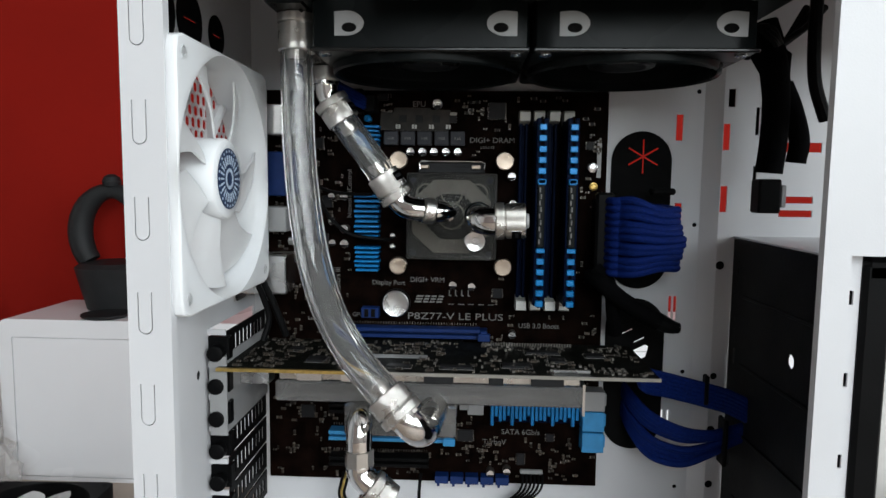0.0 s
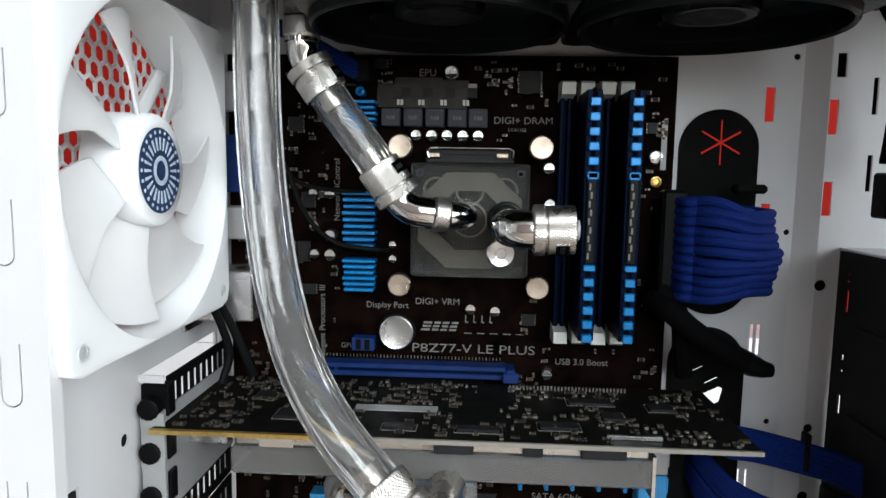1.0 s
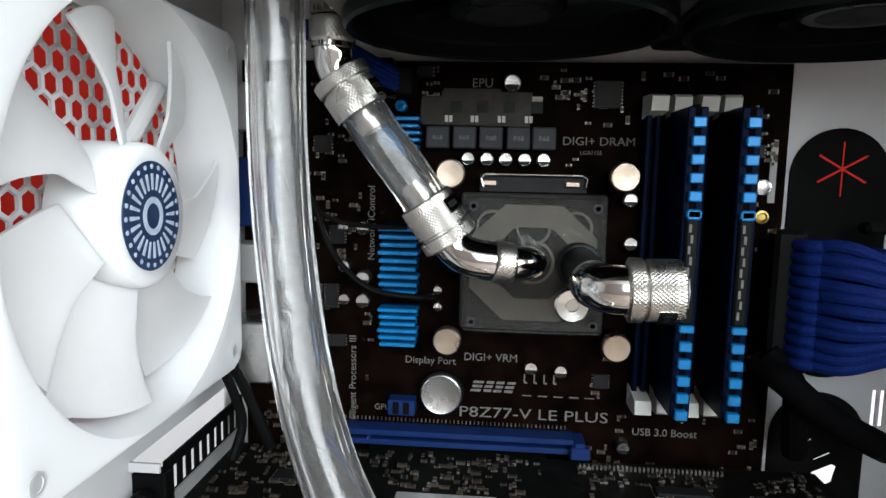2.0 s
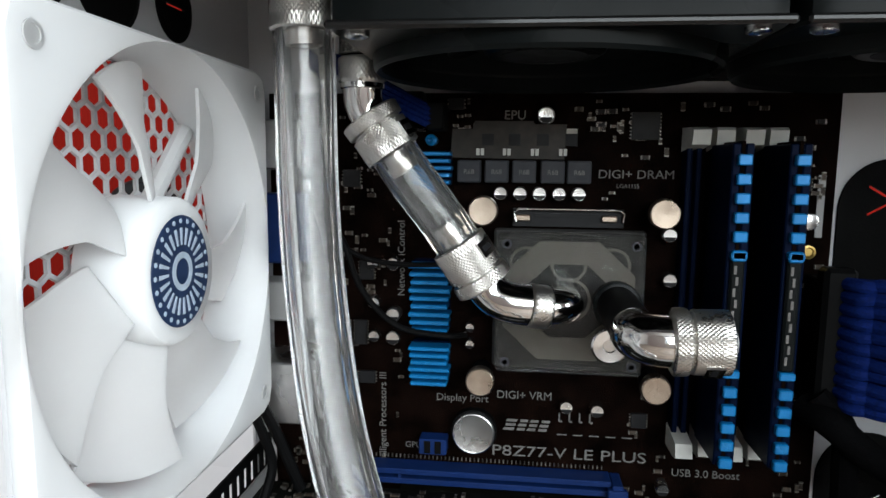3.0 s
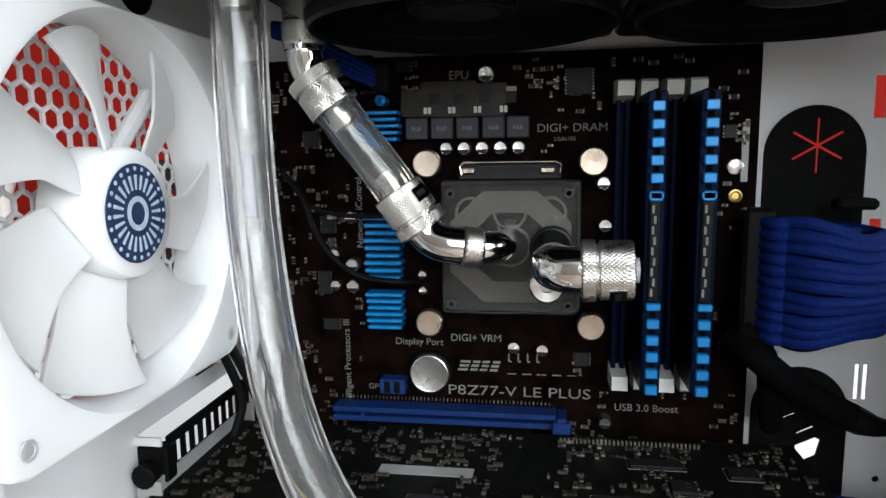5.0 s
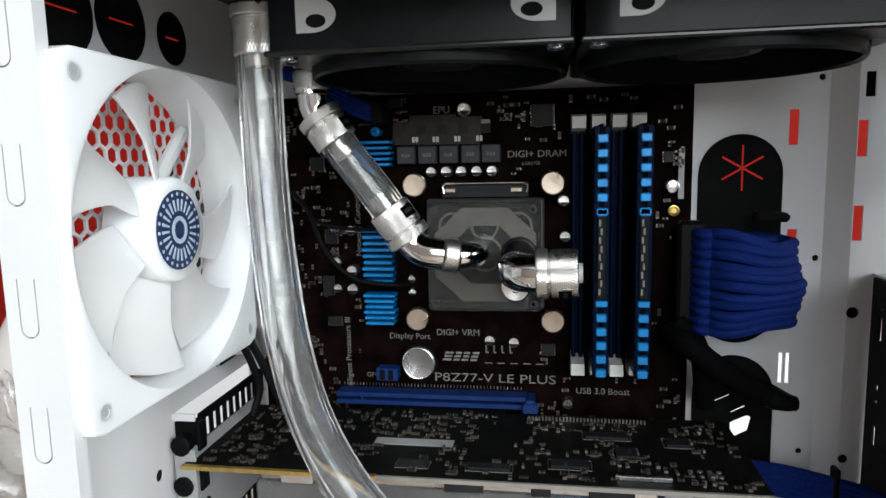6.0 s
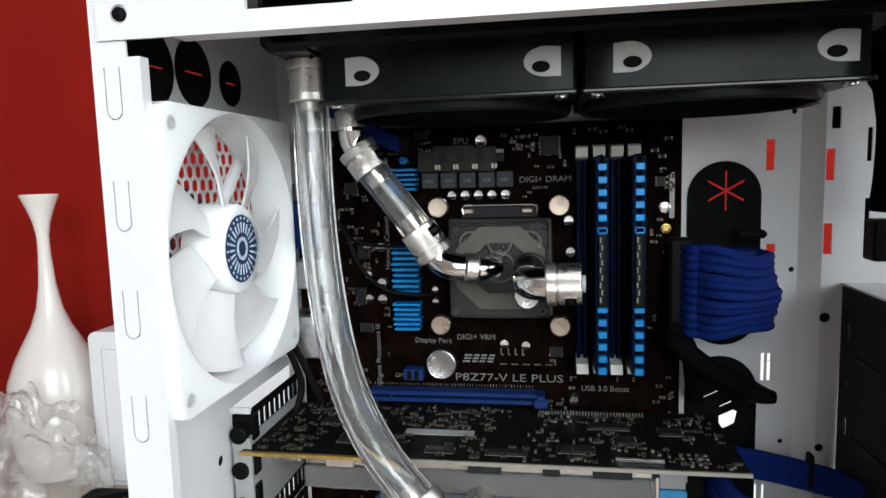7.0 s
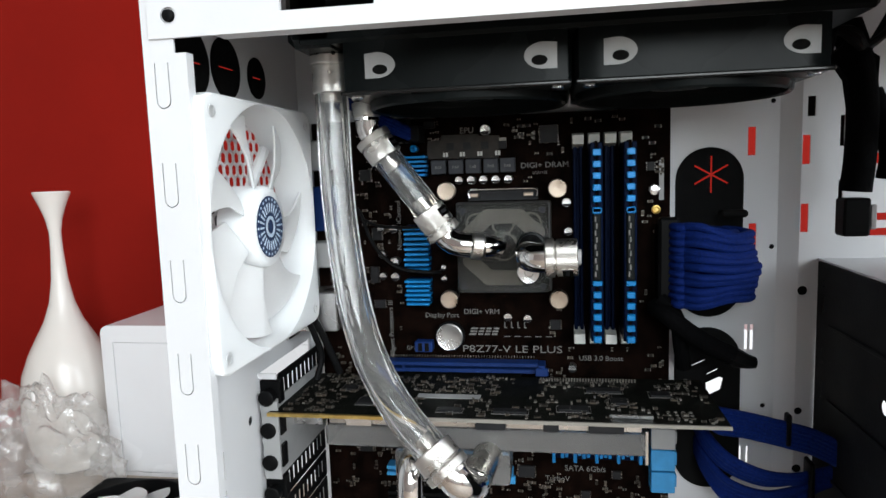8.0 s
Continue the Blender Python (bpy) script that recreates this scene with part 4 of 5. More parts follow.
# writing on the board
for body, x, z, s in (("EPU", 0.0750, 0.4222, 0.0058), ("LGA1155", 0.1255, 0.3922, 0.0026), ("DIGI+ VRM", 0.0742, 0.2925, 0.0054),
                      ("Display Port", 0.0455, 0.2900, 0.0050), ("GPU Boost", 0.0305, 0.2655, 0.0042), ("USB 3.0 Boost", 0.1560, 0.2590, 0.0052),
                      ("SATA 6Gb/s", 0.1450, 0.1762, 0.0058), ("TurboV", 0.1310, 0.1680, 0.0056), ("SATA6G", 0.0310, 0.4165, 0.0024), ("Lan", -0.0035, 0.262, 0.004)):
    lettering(body, x, z, s, mb)
lettering("P8Z77-V LE PLUS", 0.0722, 0.2642, 0.0074, mb, width=0.0715)
lettering("DIGI+ DRAM", 0.1172, 0.3965, 0.0054, mb, width=0.0325)
lettering("Intelligent Processors III", 0.0212, 0.2540, 0.0050, mb, turn=90)
lettering("Network iControl", 0.0300, 0.3400, 0.0048, mb, turn=90)
logo = Geo()
for k, (a, b) in enumerate(((0.0, 0.0052), (0.0062, 0.0102), (0.0112, 0.0152), (0.0162, 0.0205))):
    x0 = 0.0775 + a
    x1 = 0.0775 + b
    sl = 0.0016
    for j in range(3):
        z = 0.2770 + 0.0021 * j
        logo.prism([(x0 + sl * j * 0.45 + (0.0005 if (k + j) % 2 else 0), z), (x1 + sl * j * 0.45, z), (x1 + sl * (j + 1) * 0.45 - 0.0003, z + 0.00125), (x0 + sl * (j + 1) * 0.45, z + 0.00125)], -0.0005, -0.0003, 1)
part("printed_mark", logo, M_INK, mb, "pale slanted maker's mark in bars")
tick = Geo()
for i in range(4):
    tick.box(0.1035 + 0.0047 * i, 0.1042 + 0.0047 * i, -0.0008, 0, 0.2825, 0.2868).box(0.1042 + 0.0047 * i, 0.1052 + 0.0047 * i, -0.0008, 0, 0.2822, 0.2829)
for i in range(5):
    tick.box(0.1030 + 0.0075 * i, 0.1075 + 0.0075 * i, -0.0005, -0.0003, 0.2758, 0.2763)
part("printed_marks", tick, M_INK, mb)

# ---- memory modules ----


def memory(x):
    m = thing("memory_module", (x, -0.010, 0.347), "memory module with dark blue heat spreader and light blue top blocks", "memory module", "memory modules on the board")
    part("module_board", Geo().box(x - 0.0007, x + 0.0007, -0.0392, -0.0035, 0.2815, 0.4120), M_PCB, m)
    for s in (-1, 1):
        part("heat_spreader", Geo().box(x + s * 0.0024 - 0.0016, x + s * 0.0024 + 0.0016, -0.0395, -0.0105, 0.2830, 0.4110, 0.0005), M_NAVY, m, "dark blue anodised heat spreader")
    for i in range(6):
        for z0 in (0.4075 - 0.0073 * i, 0.3160 - 0.0073 * i + 0.0008):
            if z0 < 0.279 + 0.004:
                continue
            part("spreader_block", Geo().box(x - 0.0025, x + 0.0027, -0.0425, -0.0392, z0 - 0.0048, z0 - 0.0006, 0.0005), M_BLUEFIN, m, "light blue metal block")
    for z in (0.3685, 0.3215):
        part("band", Geo().box(x - 0.0029, x + 0.0031, -0.0425, -0.0300, z - 0.0016, z + 0.0016, 0.0005), M_BLUEFIN, m)
    mid = part("centre_bar", Geo().box(x - 0.0026, x + 0.0026, -0.0415, -0.0320, 0.3232, 0.3668, 0.0008), M_GLOSSBLACK, m, "glossy black centre bar with pale printing")
    for i in range(9):
        z = 0.3260 + 0.0044 * i
        g = Geo().box(x - 0.0014 + (0.0008 if i % 2 else 0), x - 0.0004 + (0.0008 if i % 2 else 0), -0.04175, -0.0414, z, z + 0.0033)
        part("printed_bar", g, M_INK, mid)


for x in (0.1666, 0.1874):
    memory(x)

# ---- processor water block ----
wb = thing("processor_water_block", (0.105, -0.005, 0.343), "clear frosted acrylic water block over the processor", "water block")
part("base_plate", Geo().box(0.0720, 0.1380, -0.0100, -0.0060, 0.3110, 0.3740, 0.001), M_FROST, wb)
part("cold_plate", Geo().box(0.0860, 0.1240, -0.0060, -0.0018, 0.3240, 0.3620, 0.001), M_COPPERCAP, wb)
part("acrylic_top", Geo().box(0.0738, 0.1362, -0.0215, -0.0112, 0.3120, 0.3730, 0.0012), M_ACRYL, wb, "frosted clear acrylic top")
oct_o = [(0.105 + 0.0285 * a, 0.3425 + 0.0265 * b) for a, b in ((-1, -0.45), (-0.45, -1), (0.45, -1), (1, -0.45), (1, 0.45), (0.45, 1), (-0.45, 1), (-1, 0.45))]
chan = Geo()
nn = len(oct_o)
inn = [(0.105 + (x - 0.105) * 0.62, 0.3425 + (z - 0.3425) * 0.62) for x, z in oct_o]
vs = [(x, -0.0108, z) for x, z in oct_o] + [(x, -0.0108, z) for x, z in inn] + [(x, -0.0101, z) for x, z in oct_o] + [(x, -0.0101, z) for x, z in inn]
fs = []
for i in range(nn):
    k = (i + 1) % nn
    fs += [(i, k, nn + k, nn + i), (2 * nn + i, 2 * nn + k, 3 * nn + k, 3 * nn + i), (i, k, 2 * nn + k, 2 * nn + i), (nn + i, nn + k, 3 * nn + k, 3 * nn + i)]
part("milled_channel", chan.add(vs, fs), M_MILLED, wb, "pale octagonal milled channel")
for cx, cz, r in ((0.0865, 0.3590, 0.0075), (0.1240, 0.3590, 0.0075), (0.105, 0.3430, 0.0100), (0.105, 0.3590, 0.0080)):
    part("milled_ring", Geo().lathe((cx, -0.0101, cz), (cx, -1, cz), [(0, r), (0.0009, r), (0.0009, r - 0.0012), (0, r - 0.0012)], 32, caps=False), M_MILLED, wb)
part("milled_slot", Geo().prism(stadium(0.105, 0.3430, 0.012, 0.030), -0.0107, -0.0101, 1), M_FROST, wb)
for x, z in ((0.078, 0.3165), (0.132, 0.3165), (0.078, 0.3685), (0.132, 0.3685)):
    part("cap_screw", Geo().lathe((x, -0.0213, z), (x, -1, z), [(0, 0.0021), (0.0005, 0.0021), (0.0005, 0.0012), (0.0002, 0.0012)], 18), M_CHOKE, wb)
for i, x in enumerate((0.0675, 0.1425)):
    for j, z in enumerate((0.3075, 0.3825)):
        st = part("mounting_post", Geo().lathe((x, 0, z), (x, -1, z), [(0, 0.0035), (0.006, 0.0035), (0.006, 0.0048), (0.0195, 0.0048)], 20), M_BLACK, wb)
        part("thumb_nut", Geo().lathe((x, -0.0185, z), (x, -1, z), [(0, 0.0058), (0.0006, 0.0064), (0.0052, 0.0064), (0.0058, 0.0058), (0.0056, 0.0)], 48, 0.00015), M_COPPERCAP, st, "knurled metal thumb nut")
part("stop_plug", Geo().lathe((0.1225, -0.0213, 0.3258), (0.1225, -1, 0.3258), [(0, 0.0078), (0.0016, 0.0078), (0.0022, 0.0070), (0.0018, 0.0030), (0.0010, 0.0026)], 36), M_SILVER, wb, "round silver stop plug with an allen socket")

# ---- tubing and fittings ----


def axis(p, q):
    return Vector(p), (Vector(q) - Vector(p)).normalized()


def faceted(ob):
    ob.data.polygons.foreach_set("use_smooth", [False] * len(ob.data.polygons))


def compression(f, p, d, r=0.0108, length=0.0165, face=None):
    """the knurled collar of a fitting from p along d, towards the tube"""
    p, d = Vector(p), Vector(d).normalized()
    ring = [(0, r * 0.88), (0.0006, r * 1.01)] + [(0.0008 + 0.0008 * i, r * 1.03) for i in range(6)] + [(0.0054, r * 1.0), (0.0056, r * 0.86), (0.0064, r * 0.86)]
    faceted(part("base_ring", Geo().lathe(p, p + d, ring, 100, 0.0002), M_KNURL, f, "knurled nickel base ring"))
    n = int((length - 0.0098) / 0.0008)
    body = [(0, r * 0.88), (0.0004, r * 0.97)] + [(0.0006 + 0.0008 * i, r * 0.985) for i in range(n)]
    e = length - 0.0064
    body += [(e - 0.0024, r * 0.985), (e - 0.0005, r * 0.98), (e, r * 0.90), (e - 0.0008, r * 0.84)]
    faceted(part("collar", Geo().lathe(p + d * 0.0064, p + d, body, 100, 0.0002), M_KNURL, f, "knurled nickel collar"))
    if face:
        w = Vector(face)
        w = (w - d * w.dot(d)).normalized()
        u = d.cross(w)
        c = p + d * (0.0064 + e * 0.52)

        def plate(a, b, lo, hi):
            return Geo().add([c + d * x + u * y + w * z for x in (-a, a) for y in (-b, b) for z in (lo, hi)],
                             [(0, 1, 3, 2), (4, 6, 7, 5), (0, 4, 5, 1), (2, 3, 7, 6), (0, 2, 6, 4), (1, 5, 7, 3)])
        bd = part("badge", plate(0.0030, 0.0040, r * 0.80, r * 0.995), M_CHROME, f, "polished flat badge with a dark mark")
        part("badge_mark", plate(0.0011, 0.0025, r * 0.98, r * 1.002), M_CHIP, bd)


def elbow(f, p, d1, q, d2, r):
    """a polished bend from p, leaving along d1, to q, arriving along d2"""
    p, q, d1, d2 = Vector(p), Vector(q), Vector(d1).normalized(), Vector(d2).normalized()
    L = (q - p).length * 0.45
    pts = [((1 - t) ** 3) * p + 3 * t * (1 - t) ** 2 * (p + d1 * L) + 3 * t * t * (1 - t) * (q - d2 * L) + t ** 3 * q for t in np.linspace(0, 1, 14)]
    part("bend", Geo().sweep(pts, r, 28), M_CHROME, f, "polished nickel bend")


def tube(name, pts, r, ri, label):
    line = spline(pts, 24)
    n = 96
    g = Geo().sweep(line, r, n, caps=False).sweep(line, ri, n, caps=False)
    m = len(line)
    g.f += [(i, (i + 1) % n, m * n + (i + 1) % n, m * n + i) for i in range(n)]
    o = (m - 1) * n
    g.f += [(o + i, o + (i + 1) % n, m * n + o + (i + 1) % n, m * n + o + i) for i in range(n)]
    ob = thing(name, tuple(pts[0]), label, "tube")
    part("tube_wall", g, M_TUBE, ob)
    for p, q in ((line[0], line[3]), (line[-1], line[-4])):
        d = (q - p).normalized()
        part("barb", Geo().lathe(p - d * 0.002, p + d, [(0, ri * 0.80), (0.0085, ri * 0.80), (0.0085, ri * 0.97), (0.0125, ri * 0.86), (0.0125, ri * 0.66), (0, ri * 0.66)], 40), M_NICKEL, ob, "nickel barb inside the tube's end")
    return ob


# long loop tube from the radiator to the graphics card
LONG = [(0.0155, -0.1000, 0.4480), (0.0160, -0.1000, 0.4300), (0.0175, -0.1030, 0.3920), (0.0215, -0.1080, 0.3560), (0.0295, -0.1170, 0.3200), (0.0410, -0.1270, 0.2920), (0.0570, -0.1360, 0.2690), (0.0760, -0.1420, 0.2490)]
tube("long_coolant_tube", LONG, 0.0095, 0.0064, "empty clear plastic coolant tube in a long curve")
f1 = thing("radiator_fitting", (0.0155, -0.100, 0.470), "knurled nickel compression fitting under the radiator", "tube fitting", "tube fittings")
compression(f1, (0.0166, -0.1000, 0.4632), (0, 0, -1), 0.0114, 0.0215)
part("adapter", Geo().lathe((0.0155, -0.100, 0.475), (0.0155, -0.100, 0), [(0, 0.0075), (0.0105, 0.0075)], 28), M_BLACK, f1, "black threaded adapter")
f2 = thing("card_fitting", (0.085, -0.135, 0.240), "knurled nickel angled fitting on the graphics card block", "tube fitting", "tube fittings")
e = Vector(LONG[-1])
d = (Vector(LONG[-2]) - e).normalized()
compression(f2, e - d * 0.0135, d, 0.0120, 0.0165)
q = e - d * 0.0130
part("hex_ring", Geo().lathe(q + d * 0.0018, q, [(0, 0.0098), (0.0040, 0.0098)], 6), M_NICKEL, f2)
elbow(f2, q, -d, (0.0955, -0.1320, 0.2285), (0.25, 1.0, -0.1), 0.0088)
part("stem", Geo().cyl((0.0953, -0.1335, 0.2286), (0.0990, -0.0900, 0.2260), 0.0086, 28, b=0.0008), M_NICKEL, f2)
f3 = thing("lower_card_fitting", (0.055, -0.10, 0.20), "polished nickel angled fitting below the graphics card block", "tube fitting", "tube fittings")
elbow(f3, (0.0530, -0.0880, 0.2215), (0, -1, 0.1), (0.0530, -0.1020, 0.2080), (0.0, -0.1, -1), 0.0082)
part("stem", Geo().cyl((0.0530, -0.1020, 0.2095), (0.0532, -0.1025, 0.2020), 0.0081, 28), M_CHROME, f3)
part("swivel_ring", Geo().lathe((0.0532, -0.1025, 0.2040), (0.0534, -0.1030, 0.0), [(0, 0.0082), (0.0006, 0.0090), (0.0110, 0.0090), (0.0116, 0.0082)], 8), M_NICKEL, f3)
elbow(f3, (0.0533, -0.1030, 0.1940), (0, 0, -1), (0.0610, -0.1045, 0.1815), (0.75, 0, -0.66), 0.0082)
compression(f3, (0.0600, -0.1045, 0.1825), (0.75, 0, -0.66), 0.0108, 0.0160)
# short tube from the radiator to the processor block
SHORT = [(0.0340, -0.0545, 0.4078), (0.0400, -0.0540, 0.3990), (0.0470, -0.0530, 0.3896), (0.0540, -0.0522, 0.3802), (0.0606, -0.0515, 0.3704)]
tube("short_coolant_tube", SHORT, 0.0093, 0.0063, "short empty clear plastic coolant tube")
f4 = thing("upper_angled_fitting", (0.022, -0.04, 0.45), "polished nickel angled fitting hanging under the radiator", "tube fitting", "tube fittings")
part("top_ring", Geo().lathe((0.0236, -0.0565, 0.4408), (0.0236, -0.0565, 0), [(0, 0.0078), (0.0006, 0.0088), (0.0016, 0.0089), (0.0028, 0.0089), (0.0040, 0.0089), (0.0052, 0.0089), (0.0064, 0.0089), (0.0076, 0.0089), (0.0088, 0.0089), (0.0096, 0.0080)], 72, 0.0002), M_KNURL, f4)
part("upper_ring", Geo().lathe((0.0236, -0.0565, 0.4490), (0.0236, -0.0565, 0), [(0, 0.0080), (0.0005, 0.0085), (0.0070, 0.0085), (0.0076, 0.0076)], 60, 0.0002), M_NICKEL, f4)
part("adapter", Geo().cyl((0.0236, -0.0565, 0.475), (0.0236, -0.0565, 0.4405), 0.007, 24), M_BLACK, f4)
d = (Vector(SHORT[1]) - Vector(SHORT[0])).normalized()
s0 = Vector(SHORT[0])
elbow(f4, (0.0236, -0.0565, 0.4320), (0, 0, -1), s0 - d * 0.0130, d, 0.0074)
part("swivel_ring", Geo().lathe((0.0236, -0.0565, 0.4318), (0.0236, -0.0565, 0), [(0, 0.0076), (0.0004, 0.0082), (0.0022, 0.0082), (0.0026, 0.0076)], 48), M_CHROME, f4)
compression(f4, s0 - d * 0.0150, d, 0.0112, 0.0175, (0.8, -0.35, 0.5))
f5 = thing("block_angled_fitting", (0.09, -0.03, 0.35), "polished nickel angled fitting on the processor water block", "tube fitting", "tube fittings")
e = Vector(SHORT[-1])
d = (Vector(SHORT[-2]) - e).normalized()
compression(f5, e - d * 0.0180, d, 0.0112, 0.0200, (0.75, -0.55, 0.4))
q = e - d * 0.0170
elbow(f5, q, -d, (0.0872, -0.0512, 0.3484), (0.95, 0.22, -0.12), 0.0080)
part("swivel_ring", Geo().lathe((0.0868, -0.0513, 0.3485), (0.0968, -0.0478, 0.3468), [(0, 0.0074), (0.0006, 0.0084)] + [(0.0012 + 0.0008 * i, 0.0085) for i in range(8)] + [(0.0076, 0.0084), (0.0084, 0.0074)], 60, 0.0002), M_KNURL, f5)
elbow(f5, (0.0945, -0.0487, 0.3472), (0.95, 0.3, 0), (0.1015, -0.0210, 0.3462), (0.05, 1, 0), 0.0072)
f6 = thing("side_angled_fitting", (0.12, -0.03, 0.342), "polished nickel right-angled fitting with an open knurled end", "tube fitting", "tube fittings")
# foot ring and stem are polished metal; black colour stands for dark reflections
part("foot_ring", Geo().lathe((0.1245, -0.0210, 0.3440), (0.1245, -1, 0.3440), [(0, 0.0100), (0.0050, 0.0100), (0.0056, 0.0090)], 40), M_GLOSSBLACK, f6, "polished foot ring with its dark reflection painted black")
part("stem", Geo().cyl((0.1245, -0.0260, 0.3440), (0.1245, -0.0690, 0.3436), 0.0084, 32), M_BLACK, f6, "polished stem with its dark reflection painted black")
elbow(f6, (0.1245, -0.0680, 0.3436), (0, -1, 0), (0.1355, -0.0785, 0.3434), (1, 0, 0), 0.0088)
compression(f6, (0.1345, -0.0785, 0.3434), (1, -0.04, 0.03), 0.0112, 0.0190, (0, -0.6, -0.8))
part("barb", Geo().lathe((0.1530, -0.0792, 0.3438), (1, -0.0792, 0.3438), [(0, 0.0046), (0.0022, 0.0046), (0.0022, 0.0034), (0.0, 0.0034)], 28), M_LIGHTGREY, f6)

# ---- graphics card ----
GZ, GY0, GY1, GX0, GX1 = 0.2500, -0.0960, -0.0125, -0.0380, 0.2360
gpu = thing("graphics_card", (0.1, -0.05, GZ), "dark graphics card with a clear water block underneath", "graphics card")
gp = part("card_board", Geo().box(GX0, GX1, GY0, GY1, GZ - 0.0016, GZ, 0.0002).box(0.030, 0.115, GY1, -0.004, GZ - 0.0016, GZ), M_GPUPCB, gpu, "dark green-black circuit board")
part("edge_strip", Geo().box(GX0, 0.060, GY0 - 0.0003, GY0 + 0.0022, GZ - 0.0018, GZ + 0.0002), M_GOLD, gpu, "bare gold-coloured board edge")
part("edge_strip", Geo().box(0.060, GX1, GY0 - 0.0003, GY0 + 0.0012, GZ - 0.0018, GZ + 0.0002), M_MILLED, gpu, "pale board edge")
gd, gb = Geo(), Geo()
rnd = random.Random(11)
count = 0
while count < 460:
    x, y = rnd.uniform(GX0 + 0.006, GX1 - 0.004), rnd.uniform(GY0 + 0.005, GY1 - 0.003)
    if noise.noise(Vector((x * 38, y * 38, 8))) < -0.12 or (0.048 < x < 0.096 and -0.062 < y < -0.052):
        continue
    a, b = rnd.choice(((0.0011, 0.0006), (0.0006, 0.0011), (0.0018, 0.0010), (0.0009, 0.0015)))
    h = rnd.uniform(0.0005, 0.0014)
    gd.box(x - a, x + a, y - b, y + b, GZ - 0.0002, GZ + h)
    e = 0.0003
    if a > b:
        gb.box(x - a - e, x - a + 0.0002, y - b, y + b, GZ - 0.0002, GZ + h + 0.0001).box(x + a - 0.0002, x + a + e, y - b, y + b, GZ - 0.0002, GZ + h + 0.0001)
    else:
        gb.box(x - a, x + a, y - b - e, y - b + 0.0002, GZ - 0.0002, GZ + h + 0.0001).box(x - a, x + a, y + b - 0.0002, y + b + e, GZ - 0.0002, GZ + h + 0.0001)
    count += 1
tagged(part("surface_mount_layer", gd, M_SMD, gpu), kind="stuff")
tagged(part("solder_layer", gb, M_SOLDER, gpu), kind="stuff")
part("paper_label", Geo().box(0.0500, 0.0915, -0.0610, -0.0530, GZ, GZ + 0.0003), M_LIGHTGREY, gpu, "long pale grey paper label")
for i in range(34):
    part("header_pin", Geo().box(0.1290 + 0.0019 * i, 0.1299 + 0.0019 * i, -0.0215, -0.0200, GZ, GZ + 0.0022), M_SOLDER, gpu)
for i in range(4):
    for j in range(3):
        part("solder_dome", Geo().lathe((0.2050 + 0.0042 * i, -0.0850 + 0.0048 * j, GZ - 0.0002), (0.2050 + 0.0042 * i, -0.0850 + 0.0048 * j, 1), [(0, 0.0014), (0.0006, 0.0012), (0.0010, 0.0004)], 12), M_SOLDER, gpu)
for x, y, w, h in ((0.150, -0.075, 0.018, 0.008), (0.178, -0.060, 0.010, 0.010), (0.112, -0.082, 0.020, 0.006), (0.020, -0.070, 0.012, 0.012), (0.170, -0.040, 0.022, 0.007), (0.075, -0.082, 0.014, 0.006), (0.0, -0.045, 0.009, 0.009),
                   (0.205, -0.045, 0.012, 0.009)):
    c = part("chip", Geo().box(x - w / 2, x + w / 2, y - h / 2, y + h / 2, GZ, GZ + 0.0014, 0.0002), M_CHIP, gpu)
    o = Geo()
    m = 0.0012
    for a, b, c2, d2 in ((-1, 1, -1, -1), (-1, 1, 1, 1), (-1, -1, -1, 1), (1, 1, -1, 1)):
        x0, x1 = sorted((x + a * (w / 2 + m), x + b * (w / 2 + m)))
        y0, y1 = sorted((y + c2 * (h / 2 + m), y + d2 * (h / 2 + m)))
        o.box(x0 - 0.0001, x1 + 0.0001, y0 - 0.0001, y1 + 0.0001, GZ, GZ + 0.0003)
    part("printed_outline", o, M_INK, c)
part("silver_bar", Geo().box(0.170, 0.195, -0.0880, -0.0855, GZ, GZ + 0.0020, 0.0003), M_SILVER, gpu)
blk = part("acrylic_block", Geo().box(-0.0020, 0.1905, -0.0920, -0.0200, 0.2290, 0.2420, 0.0012), M_HAZE, gpu, "clear acrylic water block")
part("metal_plate", Geo().box(0.0, 0.1885, -0.0900, -0.0220, 0.2425, 0.2470, 0.0006), M_NICKEL, gpu, "nickel base plate of the water block")
for x0, x1 in ((0.012, 0.028), (0.040, 0.056), (0.092, 0.110), (0.132, 0.141), (0.158, 0.178)):
    part("spacer_gap", Geo().box(x0, x1, -0.0935, -0.0905, 0.2428, 0.2478, 0.0003), M_CHIP if x0 > 0.08 else M_SILVER, gpu)
part("terminal", Geo().box(0.0420, 0.1120, -0.0935, -0.0600, 0.2080, 0.2288, 0.0015), M_HAZE, gpu, "clear acrylic port terminal")
part("end_bar", Geo().box(0.1900, 0.1915, -0.0915, -0.0300, 0.2240, 0.2440), M_NICKEL, gpu)
part("card_bracket", Geo().box(-0.0360, -0.0350, -0.0900, -0.0020, 0.2050, 0.2560).box(-0.0440, -0.0330, -0.0912, -0.0900, 0.2050, 0.2560), M_LIGHTGREY, gpu, "grey metal slot bracket")
part("port_metal", Geo().box(-0.0350, -0.0150, -0.0620, -0.0200, 0.2300, 0.2480, 0.0006), M_SILVER, gpu)

